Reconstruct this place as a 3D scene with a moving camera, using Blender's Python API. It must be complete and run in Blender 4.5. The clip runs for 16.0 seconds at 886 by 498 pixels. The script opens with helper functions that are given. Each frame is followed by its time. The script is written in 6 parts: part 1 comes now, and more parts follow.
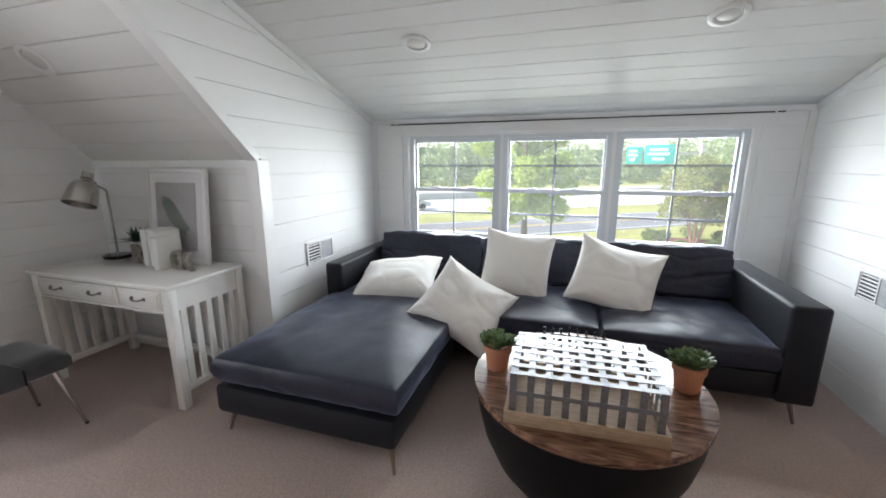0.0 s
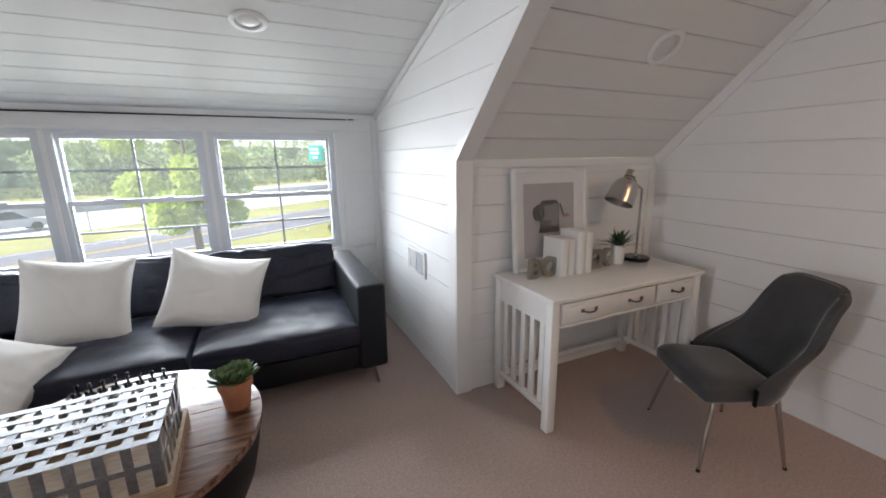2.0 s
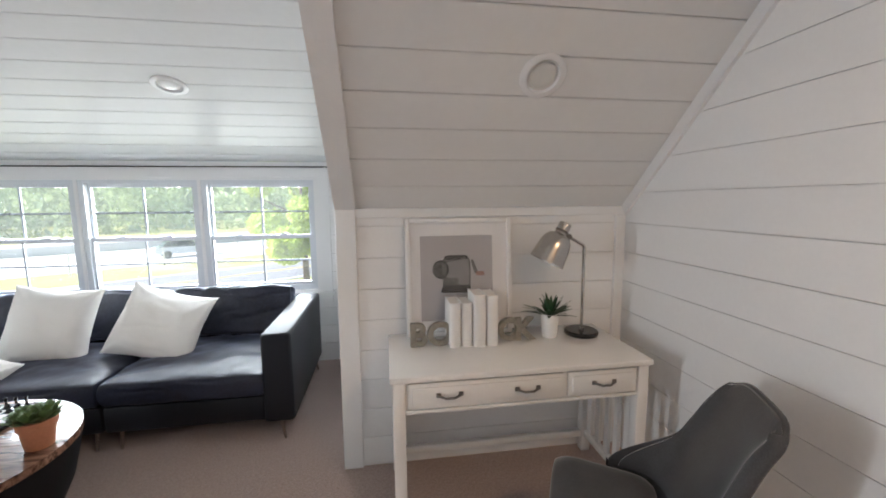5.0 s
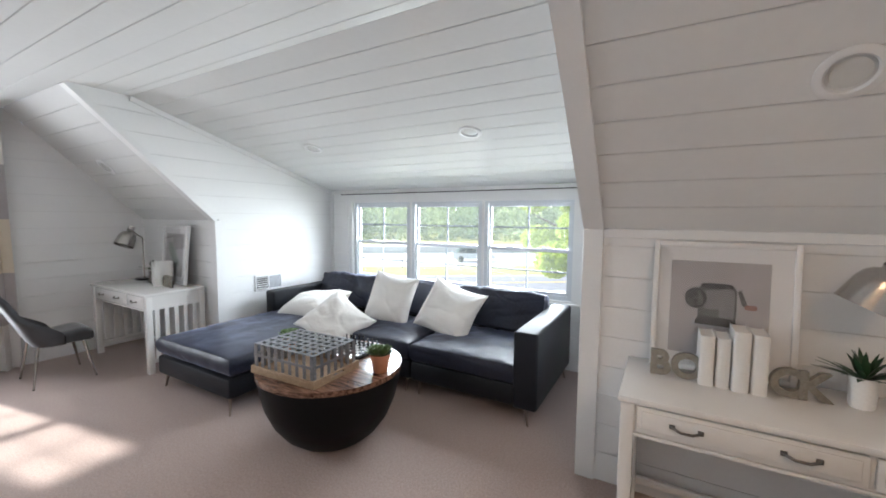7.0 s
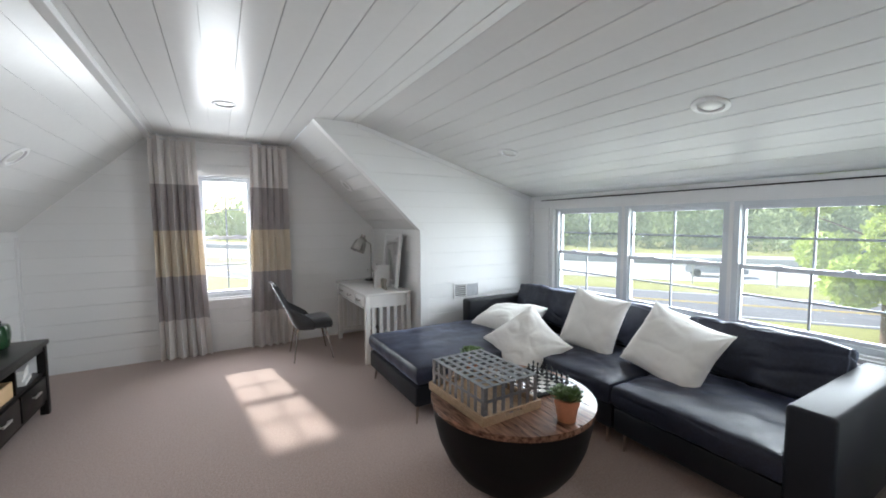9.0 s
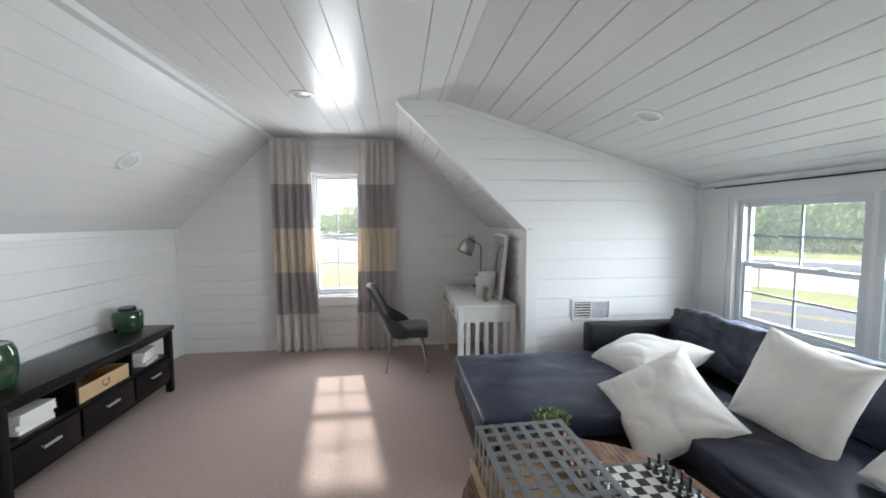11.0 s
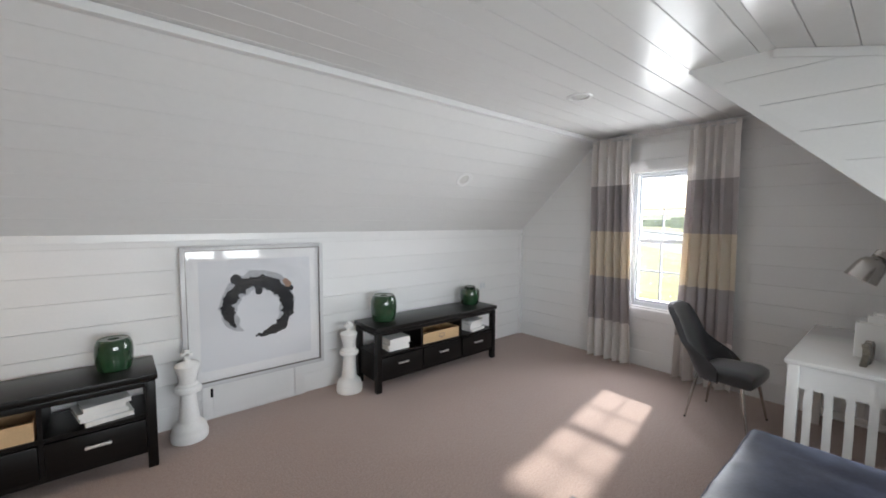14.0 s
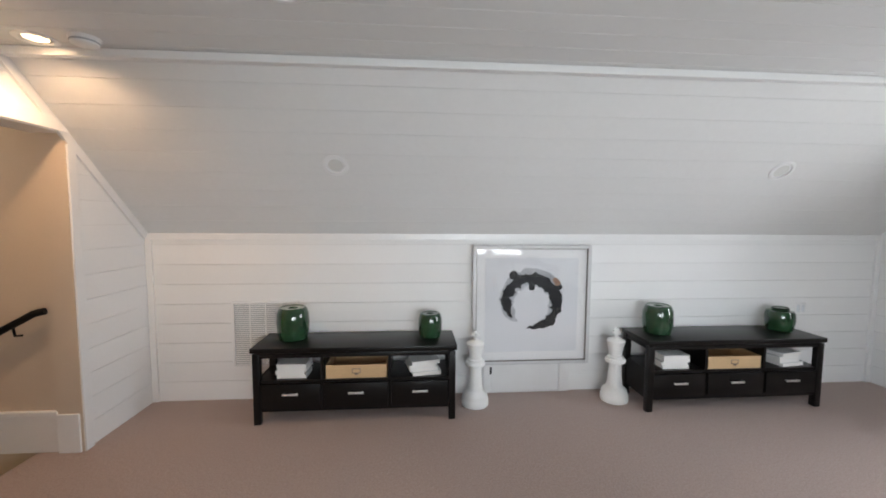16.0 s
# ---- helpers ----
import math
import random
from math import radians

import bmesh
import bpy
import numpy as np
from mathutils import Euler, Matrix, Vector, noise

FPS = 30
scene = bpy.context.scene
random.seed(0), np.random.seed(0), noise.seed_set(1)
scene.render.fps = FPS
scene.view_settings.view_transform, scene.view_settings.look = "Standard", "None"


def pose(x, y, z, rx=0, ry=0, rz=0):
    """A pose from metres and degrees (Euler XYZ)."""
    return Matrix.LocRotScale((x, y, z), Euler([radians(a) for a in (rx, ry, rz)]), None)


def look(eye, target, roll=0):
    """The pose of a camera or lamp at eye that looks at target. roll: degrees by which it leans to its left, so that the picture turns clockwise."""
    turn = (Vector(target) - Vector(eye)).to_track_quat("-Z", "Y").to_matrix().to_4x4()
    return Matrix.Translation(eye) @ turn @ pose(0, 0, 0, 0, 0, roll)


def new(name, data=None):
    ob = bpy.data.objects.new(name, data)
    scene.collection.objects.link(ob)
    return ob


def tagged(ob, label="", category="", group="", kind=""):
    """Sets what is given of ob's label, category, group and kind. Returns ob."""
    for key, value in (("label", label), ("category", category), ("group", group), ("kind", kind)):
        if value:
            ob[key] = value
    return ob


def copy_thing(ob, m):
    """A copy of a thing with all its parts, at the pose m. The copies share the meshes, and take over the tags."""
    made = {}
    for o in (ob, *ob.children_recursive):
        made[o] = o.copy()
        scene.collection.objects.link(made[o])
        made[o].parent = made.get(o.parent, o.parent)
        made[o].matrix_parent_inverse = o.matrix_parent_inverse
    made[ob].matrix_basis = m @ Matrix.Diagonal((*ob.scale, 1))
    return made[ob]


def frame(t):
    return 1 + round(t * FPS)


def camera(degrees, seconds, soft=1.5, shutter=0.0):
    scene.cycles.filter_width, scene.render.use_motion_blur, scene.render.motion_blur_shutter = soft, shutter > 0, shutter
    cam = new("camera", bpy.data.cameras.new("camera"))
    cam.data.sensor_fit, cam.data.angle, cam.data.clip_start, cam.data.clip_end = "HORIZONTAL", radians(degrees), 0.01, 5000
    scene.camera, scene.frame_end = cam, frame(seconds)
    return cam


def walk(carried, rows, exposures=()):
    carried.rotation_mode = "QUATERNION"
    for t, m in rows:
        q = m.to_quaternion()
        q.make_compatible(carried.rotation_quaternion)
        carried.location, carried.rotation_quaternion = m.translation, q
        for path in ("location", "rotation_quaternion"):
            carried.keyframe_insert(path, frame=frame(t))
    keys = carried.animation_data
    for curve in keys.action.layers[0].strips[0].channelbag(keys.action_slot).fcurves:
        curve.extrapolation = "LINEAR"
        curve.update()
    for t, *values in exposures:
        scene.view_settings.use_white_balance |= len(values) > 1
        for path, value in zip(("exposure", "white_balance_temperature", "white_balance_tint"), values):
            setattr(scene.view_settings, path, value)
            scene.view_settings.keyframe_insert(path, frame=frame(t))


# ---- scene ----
cam = camera(97.3, 16.0, soft=1.8)
PATH = [
    (0, (0.383, 0.392, 1.492), (-0.205, 2.255, 1.065), -0.1),
    (0.5, (0.497, 0.489, 1.495), (0.206, 2.419, 1.058), -0.2),
    (1, (0.66, 0.6, 1.52), (0.782, 2.545, 1.071), -0.4),
    (1.5, (0.878, 0.612, 1.51), (1.423, 2.483, 1.059), -0.5),
    (2, (1.107, 0.489, 1.523), (1.928, 2.257, 1.075), -0.7),
    (2.5, (1.321, 0.424, 1.521), (2.241, 2.145, 1.082), -0.7),
    (3, (1.597, 0.443, 1.538), (2.542, 2.157, 1.125), -0.6),
    (5.5, (2.518, 0.307, 1.559), (2.485, 2.296, 1.352), -0.2),
    (6, (2.576, 0.231, 1.563), (2.192, 2.186, 1.39), 0.0),
    (6.5, (2.587, 0.175, 1.575), (1.881, 2.039, 1.411), 0.3),
    (7, (2.567, 0.138, 1.578), (1.581, 1.871, 1.415), 0.5),
    (7.5, (2.558, 0.136, 1.574), (1.338, 1.713, 1.416), 0.6),
    (8, (2.471, 0.205, 1.589), (1.065, 1.619, 1.435), 0.1),
    (8.5, (2.389, 0.374, 1.61), (0.805, 1.586, 1.464), -0.2),
    (9, (2.375, 0.573, 1.598), (0.643, 1.564, 1.464), -0.2),
    (9.5, (2.315, 0.764, 1.589), (0.47, 1.527, 1.468), -0.1),
    (12, (1.501, 1.904, 1.589), (-0.486, 1.729, 1.441), -0.1),
    (12.5, (1.446, 2.124, 1.581), (-0.495, 1.666, 1.437), 0.2),
    (13, (1.34, 2.226, 1.598), (-0.469, 1.386, 1.451), 0.2),
    (13.5, (1.252, 2.325, 1.634), (-0.333, 1.114, 1.487), 0.4),
    (14, (1.338, 2.384, 1.627), (0.056, 0.856, 1.486), 0.3),
    (14.5, (1.412, 2.392, 1.628), (0.481, 0.628, 1.492), 0.2),
    (15, (1.481, 2.373, 1.637), (0.869, 0.474, 1.499), 0.4),
    (15.5, (1.519, 2.384, 1.651), (1.181, 0.418, 1.506), 0.4),
    (16, (1.525, 2.379, 1.654), (1.374, 0.39, 1.503), 0.3),
]
walk(cam, [(t, look(eye, target, roll)) for t, eye, target, roll in PATH],
     [(0.0, 0.74, 6350, 11), (1.5, 0.68, 6350, 13), (3.0, 0.9, 6280, 14), (5.5, 1.2, 6250, 10), (7.0, 1.14, 6130, 10), (8.0, 0.9, 6020, 9),
      (9.0, 0.71, 6150, 9), (12.5, 0.66, 6220, 10), (14.0, 0.66, 6320, 11), (16.0, 0.76, 6300, 11)])

# ---------- light ----------
world = bpy.data.worlds.new("sky")
scene.world = world
world.use_nodes = True
wn = world.node_tree.nodes
sky = wn.new("ShaderNodeTexSky")
sky.sky_type, sky.sun_disc = "NISHITA", False
SUN_WAY = Vector((1.0, 0.15, -0.76)).normalized()
sky.sun_elevation = math.asin(-SUN_WAY.z)
sky.sun_rotation = math.atan2(-SUN_WAY.x, -SUN_WAY.y)
wn["Background"].inputs["Strength"].default_value = 0.15
world.node_tree.links.new(sky.outputs[0], wn["Background"].inputs["Color"])

sun = new("sun", bpy.data.lights.new("sun", "SUN"))
sun.data.energy, sun.data.angle, sun.data.color = 5.0, radians(2.2), (1.0, 0.95, 0.86)
sun.matrix_world = look((0, 0, 30), Vector((0, 0, 30)) + SUN_WAY)


def window_light(name, centre, target, sx, sy, watts, color, spread):
    ob = new(name, bpy.data.lights.new(name, "AREA"))
    ob.data.shape, ob.data.size, ob.data.size_y = "RECTANGLE", sx, sy
    ob.data.energy, ob.data.color, ob.data.spread = watts, color, radians(spread)
    ob.matrix_world = look(centre, target)
    return ob


window_light("window_daylight", (0.28, 4.55, 1.30), (0.28, 2.55, 0.43), 2.8, 1.1, 74, (0.93, 0.985, 1.0), 139)
window_light("gable_daylight", (-3.37, 0.65, 1.45), (-1.37, 0.65, 1.22), 0.60, 1.45, 31, (0.96, 0.98, 1.0), 152)


# ---------- materials ----------
def material(name, color, rough=0.5, metal=0.0, vary=0.06, scale=6.0, fine=90.0, bump=0.1, depth=0.002,
             sheen=0.0, coat=0.0, random_amount=0.0, spec=0.5):
    m = bpy.data.materials.new(name)
    m.use_nodes = True
    nt = m.node_tree
    p = nt.nodes["Principled BSDF"]
    p.inputs["Roughness"].default_value, p.inputs["Metallic"].default_value = rough, metal
    p.inputs["Sheen Weight"].default_value, p.inputs["Coat Weight"].default_value = sheen, coat
    p.inputs["Specular IOR Level"].default_value = spec
    tc = nt.nodes.new("ShaderNodeTexCoord")
    big, small = nt.nodes.new("ShaderNodeTexNoise"), nt.nodes.new("ShaderNodeTexNoise")
    big.inputs["Scale"].default_value, small.inputs["Scale"].default_value = scale, fine
    big.inputs["Detail"].default_value, small.inputs["Detail"].default_value = 4, 3
    for n in (big, small):
        nt.links.new(tc.outputs["Object"], n.inputs["Vector"])
    add = nt.nodes.new("ShaderNodeMath")
    add.operation = "ADD"
    nt.links.new(big.outputs["Fac"], add.inputs[0])
    nt.links.new(small.outputs["Fac"], add.inputs[1])
    ramp = nt.nodes.new("ShaderNodeMapRange")
    ramp.inputs["From Min"].default_value, ramp.inputs["From Max"].default_value = 0.6, 1.4
    ramp.inputs["To Min"].default_value, ramp.inputs["To Max"].default_value = 1 - vary, 1 + vary
    nt.links.new(add.outputs[0], ramp.inputs["Value"])
    value = ramp.outputs["Result"]
    if random_amount:
        info = nt.nodes.new("ShaderNodeObjectInfo")
        mr = nt.nodes.new("ShaderNodeMapRange")
        mr.inputs["To Min"].default_value, mr.inputs["To Max"].default_value = 1 - random_amount, 1 + random_amount
        nt.links.new(info.outputs["Random"], mr.inputs["Value"])
        mul = nt.nodes.new("ShaderNodeMath")
        mul.operation = "MULTIPLY"
        nt.links.new(value, mul.inputs[0])
        nt.links.new(mr.outputs["Result"], mul.inputs[1])
        value = mul.outputs[0]
    scale_node = nt.nodes.new("ShaderNodeVectorMath")
    scale_node.operation = "SCALE"
    scale_node.inputs[0].default_value = color
    nt.links.new(value, scale_node.inputs["Scale"])
    nt.links.new(scale_node.outputs["Vector"], p.inputs["Base Color"])
    if bump:
        b = nt.nodes.new("ShaderNodeBump")
        b.inputs["Strength"].default_value, b.inputs["Distance"].default_value = bump, depth
        nt.links.new(small.outputs["Fac"], b.inputs["Height"])
        nt.links.new(b.outputs["Normal"], p.inputs["Normal"])
    return m


def wood(name, dark, light, rough, scale, stretch, coat=0.0, random_shift=0.0):
    m = bpy.data.materials.new(name)
    m.use_nodes = True
    nt = m.node_tree
    p = nt.nodes["Principled BSDF"]
    p.inputs["Roughness"].default_value, p.inputs["Coat Weight"].default_value = rough, coat
    p.inputs["Specular IOR Level"].default_value = 0.25
    tc, mp = nt.nodes.new("ShaderNodeTexCoord"), nt.nodes.new("ShaderNodeMapping")
    mp.inputs["Scale"].default_value = stretch
    no, cr = nt.nodes.new("ShaderNodeTexNoise"), nt.nodes.new("ShaderNodeValToRGB")
    no.inputs["Scale"].default_value, no.inputs["Detail"].default_value = scale, 8
    no.inputs["Distortion"].default_value = 0.6
    cr.color_ramp.elements[0].color, cr.color_ramp.elements[1].color = (*dark, 1), (*light, 1)
    cr.color_ramp.elements[0].position, cr.color_ramp.elements[1].position = 0.32, 0.68
    info, vm = nt.nodes.new("ShaderNodeObjectInfo"), nt.nodes.new("ShaderNodeVectorMath")
    vm.operation = "MULTIPLY_ADD"
    vm.inputs[1].default_value = (random_shift,) * 3
    nt.links.new(info.outputs["Random"], vm.inputs[0])
    nt.links.new(tc.outputs["Object"], vm.inputs[2])
    nt.links.new(vm.outputs["Vector"], mp.inputs["Vector"])
    nt.links.new(mp.outputs["Vector"], no.inputs["Vector"])
    nt.links.new(no.outputs["Fac"], cr.inputs["Fac"])
    nt.links.new(cr.outputs["Color"], p.inputs["Base Color"])
    b = nt.nodes.new("ShaderNodeBump")
    b.inputs["Strength"].default_value, b.inputs["Distance"].default_value = 0.25, 0.001
    nt.links.new(no.outputs["Fac"], b.inputs["Height"])
    nt.links.new(b.outputs["Normal"], p.inputs["Normal"])
    return m


def emitter(name, color, strength):
    m = bpy.data.materials.new(name)
    m.use_nodes = True
    p = m.node_tree.nodes["Principled BSDF"]
    p.inputs["Emission Color"].default_value = (*color, 1)
    p.inputs["Emission Strength"].default_value = strength
    return m


def pane_glass(name, haze=0.0):
    """Clear glass; on windows a white translucent share paints a pale haze over the view."""
    m = bpy.data.materials.new(name)
    m.use_nodes = True
    nt = m.node_tree
    nt.nodes.remove(nt.nodes["Principled BSDF"])
    tr, gl = nt.nodes.new("ShaderNodeBsdfTransparent"), nt.nodes.new("ShaderNodeBsdfGlossy")
    gl.inputs["Roughness"].default_value = 0.02
    fr, mx = nt.nodes.new("ShaderNodeLayerWeight"), nt.nodes.new("ShaderNodeMixShader")
    pw, ad = nt.nodes.new("ShaderNodeMath"), nt.nodes.new("ShaderNodeMath")
    pw.operation, ad.operation = "POWER", "MULTIPLY_ADD"
    pw.inputs[1].default_value, ad.inputs[1].default_value, ad.inputs[2].default_value = 4.0, 0.8, 0.03
    nt.links.new(fr.outputs["Facing"], pw.inputs[0])
    nt.links.new(pw.outputs[0], ad.inputs[0])
    nt.links.new(ad.outputs[0], mx.inputs[0])
    clear = tr.outputs[0]
    # white translucent mix painted in as bright haze over the view
    if haze:
        veil, soft = nt.nodes.new("ShaderNodeBsdfTranslucent"), nt.nodes.new("ShaderNodeMixShader")
        veil.inputs["Color"].default_value, soft.inputs[0].default_value = (0.9, 0.93, 0.9, 1), haze
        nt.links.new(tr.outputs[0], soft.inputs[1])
        nt.links.new(veil.outputs[0], soft.inputs[2])
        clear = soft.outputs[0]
    nt.links.new(clear, mx.inputs[1])
    nt.links.new(gl.outputs[0], mx.inputs[2])
    nt.links.new(mx.outputs[0], nt.nodes["Material Output"].inputs["Surface"])
    return m


WALL = material("white_wall_paint", (0.84, 0.84, 0.84), 0.55, vary=0.02, scale=1.5, fine=60, bump=0.05, random_amount=0.012)
BACK = material("wall_backing", (0.72, 0.71, 0.70), 0.8)
CEIL = material("white_gloss_ceiling", (0.78, 0.78, 0.775), 0.25, vary=0.02, scale=1.2, fine=25, bump=0.05, depth=0.003, spec=0.4)
CEIL.node_tree.nodes["Principled BSDF"].inputs["IOR"].default_value = 1.16
TRIM = material("white_trim_paint", (0.83, 0.83, 0.83), 0.3, vary=0.02, bump=0.03)
CARPET = material("taupe_loop_carpet", (0.405, 0.308, 0.270), 0.95, vary=0.34, scale=75, fine=160, bump=1.0, depth=0.007, sheen=0.25)
VELVET = material("charcoal_velvet", (0.017, 0.020, 0.037), 0.42, vary=0.5, scale=3.5, fine=60, bump=0.15, sheen=0.3, spec=0.42)
VELVET.node_tree.nodes["Principled BSDF"].inputs["Sheen Roughness"].default_value = 0.3
VELVET.node_tree.nodes["Principled BSDF"].inputs["Sheen Tint"].default_value = (0.62, 0.70, 1.0, 1)
nap_tree = VELVET.node_tree
nap, nap_range = nap_tree.nodes.new("ShaderNodeTexNoise"), nap_tree.nodes.new("ShaderNodeMapRange")
nap.inputs["Scale"].default_value, nap.inputs["Detail"].default_value, nap.inputs["Distortion"].default_value = 5.5, 6, 1.4
nap_range.inputs["From Min"].default_value, nap_range.inputs["From Max"].default_value = 0.35, 0.68
nap_range.inputs["To Min"].default_value, nap_range.inputs["To Max"].default_value = 0.14, 0.75
nap_tree.links.new(nap_tree.nodes["Texture Coordinate"].outputs["Object"], nap.inputs["Vector"])
nap_tree.links.new(nap.outputs["Fac"], nap_range.inputs["Value"])
nap_tree.links.new(nap_range.outputs["Result"], nap_tree.nodes["Principled BSDF"].inputs["Sheen Weight"])
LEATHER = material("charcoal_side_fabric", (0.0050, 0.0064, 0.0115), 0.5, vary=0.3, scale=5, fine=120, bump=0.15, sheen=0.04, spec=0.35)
LINEN = material("white_linen", (0.82, 0.80, 0.77), 0.9, vary=0.04, scale=5, fine=300, bump=0.35, sheen=0.2)
STEEL = material("brushed_steel", (0.50, 0.48, 0.455), 0.25, metal=1.0, vary=0.08, bump=0.05)
NICKEL = material("satin_nickel", (0.78, 0.77, 0.75), 0.4, metal=0.85, vary=0.04)
BRONZE = material("bronze_leg", (0.32, 0.26, 0.22), 0.35, metal=1.0)
BLACKWOOD = wood("espresso_wood", (0.003, 0.0026, 0.0025), (0.007, 0.0058, 0.0054), 0.34, 9, (1, 12, 12), 0.08)
DESKPAINT = material("white_desk_lacquer", (0.80, 0.79, 0.77), 0.16, vary=0.02, bump=0.02, coat=0.3)
BLACK = material("matte_black", (0.007, 0.007, 0.008), 0.5, vary=0.2, spec=0.14)
PEWTER = material("dark_pewter", (0.20, 0.185, 0.17), 0.35, metal=1.0)
BLACKGLOSS = material("black_gloss", (0.01, 0.01, 0.011), 0.12, vary=0.1)
GREYFAB = material("grey_velvet", (0.043, 0.044, 0.049), 0.7, vary=0.5, scale=7, fine=220, bump=0.2, sheen=0.8)
GREYFAB.node_tree.nodes["Principled BSDF"].inputs["Sheen Roughness"].default_value = 0.35
TERRA = material("terracotta", (0.52, 0.22, 0.12), 0.8, vary=0.12, scale=12, bump=0.2)
LEAF = material("succulent_green", (0.12, 0.20, 0.07), 0.45, vary=0.35, scale=20, random_amount=0.3)
SPIKE = material("dark_green_leaf", (0.025, 0.07, 0.028), 0.4, vary=0.3, scale=20)
GREEN = material("green_glaze", (0.018, 0.055, 0.024), 0.08, vary=0.3, scale=7, fine=14, bump=0.05, coat=0.6)
WHITEPL = material("white_plaster", (0.87, 0.865, 0.85), 0.6, vary=0.05, scale=10, bump=0.4, depth=0.003)
PAPER = material("white_paper", (0.80, 0.80, 0.79), 0.7, vary=0.04, fine=200)
KRAFT = material("kraft_box", (0.58, 0.40, 0.22), 0.75, vary=0.1, fine=150)
PALEWOOD = wood("pale_wood", (0.30, 0.205, 0.13), (0.46, 0.33, 0.22), 0.55, 10, (2, 14, 14))
TABLEWOOD = wood("reclaimed_wood", (0.05, 0.021, 0.013), (0.31, 0.170, 0.112), 0.27, 5.5, (1.2, 9, 9), 0.35, 7.0)
GALV = material("galvanised_metal", (0.29, 0.30, 0.315), 0.38, metal=1.0, vary=0.25, scale=30, bump=0.1)
CEMENT = material("cast_metal_letter", (0.33, 0.31, 0.27), 0.45, metal=0.7, vary=0.25, scale=40, bump=0.4)
INK = material("black_ink", (0.012, 0.012, 0.014), 0.7, vary=0.5, scale=18)
INKGREY = material("grey_ink_wash", (0.42, 0.43, 0.46), 0.8, vary=0.25, scale=14)
INKTAN = material("tan_ink", (0.35, 0.22, 0.16), 0.8, vary=0.3, scale=30)
MAT_BOARD = material("mat_board", (0.80, 0.80, 0.81), 0.8, vary=0.02)
ARTPAPER = material("art_paper", (0.70, 0.71, 0.74), 0.8, vary=0.03)
PICTUREGREY = material("picture_ground", (0.44, 0.42, 0.43), 0.8, vary=0.08)
SKETCHDARK = material("sketch_dark", (0.07, 0.068, 0.066), 0.8, vary=0.4, scale=25)
SILVERFRAME = material("silver_white_frame", (0.62, 0.62, 0.63), 0.28, vary=0.03, bump=0.03)
SAGE = material("sage_wash", (0.20, 0.24, 0.20), 0.8, vary=0.3, scale=18)
SKETCHLIGHT = material("sketch_light", (0.25, 0.245, 0.245), 0.8, vary=0.2, scale=25)
SKETCHRED = material("sketch_red", (0.34, 0.20, 0.17), 0.8, vary=0.2, scale=25)
SKETCHMID = material("sketch_mid", (0.14, 0.136, 0.134), 0.8, vary=0.4, scale=25)
GLASS = pane_glass("picture_glass")
# second value: share of painted haze that washes out the view
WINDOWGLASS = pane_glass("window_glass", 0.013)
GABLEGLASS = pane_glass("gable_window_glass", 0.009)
VINYL = material("white_vinyl", (0.70, 0.73, 0.76), 0.3, vary=0.01, bump=0.02)
GRILLE = material("grey_white_grille", (0.42, 0.45, 0.49), 0.4, vary=0.02, bump=0.02)
BEIGE = material("beige_wall_paint", (0.60, 0.50, 0.40), 0.6, vary=0.03, scale=2, bump=0.06)
VENTDARK = material("vent_shadow", (0.025, 0.025, 0.025), 0.8)
LAMPON = emitter("lit_lens", (1.0, 0.66, 0.34), 4.0)
LENS = material("frosted_lens", (0.72, 0.72, 0.70), 0.25, vary=0.03)
SCREEN = material("dark_screen", (0.03, 0.04, 0.045), 0.12)
CREAM = material("curtain_cream", (0.90, 0.865, 0.84), 0.9, vary=0.06, scale=8, fine=350, bump=0.4)
TAUPE = material("curtain_taupe", (0.54, 0.50, 0.50), 0.9, vary=0.08, scale=8, fine=350, bump=0.4)
GOLD = material("curtain_sand", (0.86, 0.775, 0.65), 0.9, vary=0.06, scale=8, fine=350, bump=0.4)
for cloth in (CREAM, TAUPE, GOLD):
    nt = cloth.node_tree
    tl, mx = nt.nodes.new("ShaderNodeBsdfTranslucent"), nt.nodes.new("ShaderNodeMixShader")
    mx.inputs[0].default_value = 0.22
    pb = nt.nodes["Principled BSDF"]
    nt.links.new(pb.inputs["Base Color"].links[0].from_socket, tl.inputs["Color"])
    nt.links.new(pb.outputs[0], mx.inputs[1])
    nt.links.new(tl.outputs[0], mx.inputs[2])
    nt.links.new(mx.outputs[0], nt.nodes["Material Output"].inputs["Surface"])


# ---------- mesh helpers ----------
def mesh_object(name, bm, mat, smooth=False):
    bmesh.ops.recalc_face_normals(bm, faces=bm.faces[:])
    me = bpy.data.meshes.new(name)
    bm.to_mesh(me)
    bm.free()
    for m in mat if isinstance(mat, (list, tuple)) else [mat]:
        me.materials.append(m)
    if smooth:
        me.polygons.foreach_set("use_smooth", [True] * len(me.polygons))
        me.set_sharp_from_angle(angle=radians(40))
    return new(name, me)


def part(name, bm, mat, parent, label="", smooth=True):
    ob = mesh_object(name, bm, mat, smooth)
    ob.parent = parent
    if label:
        ob["label"] = label
    return ob


def thing(name, m, label, category, group="", kind=""):
    ob = new(name)
    ob.empty_display_size = 0.1
    ob.matrix_basis = m
    return tagged(ob, label, category, group, kind)


def structure(name, bm, mat, label, category):
    return tagged(mesh_object(name, bm, mat), label, category, "", "structure")


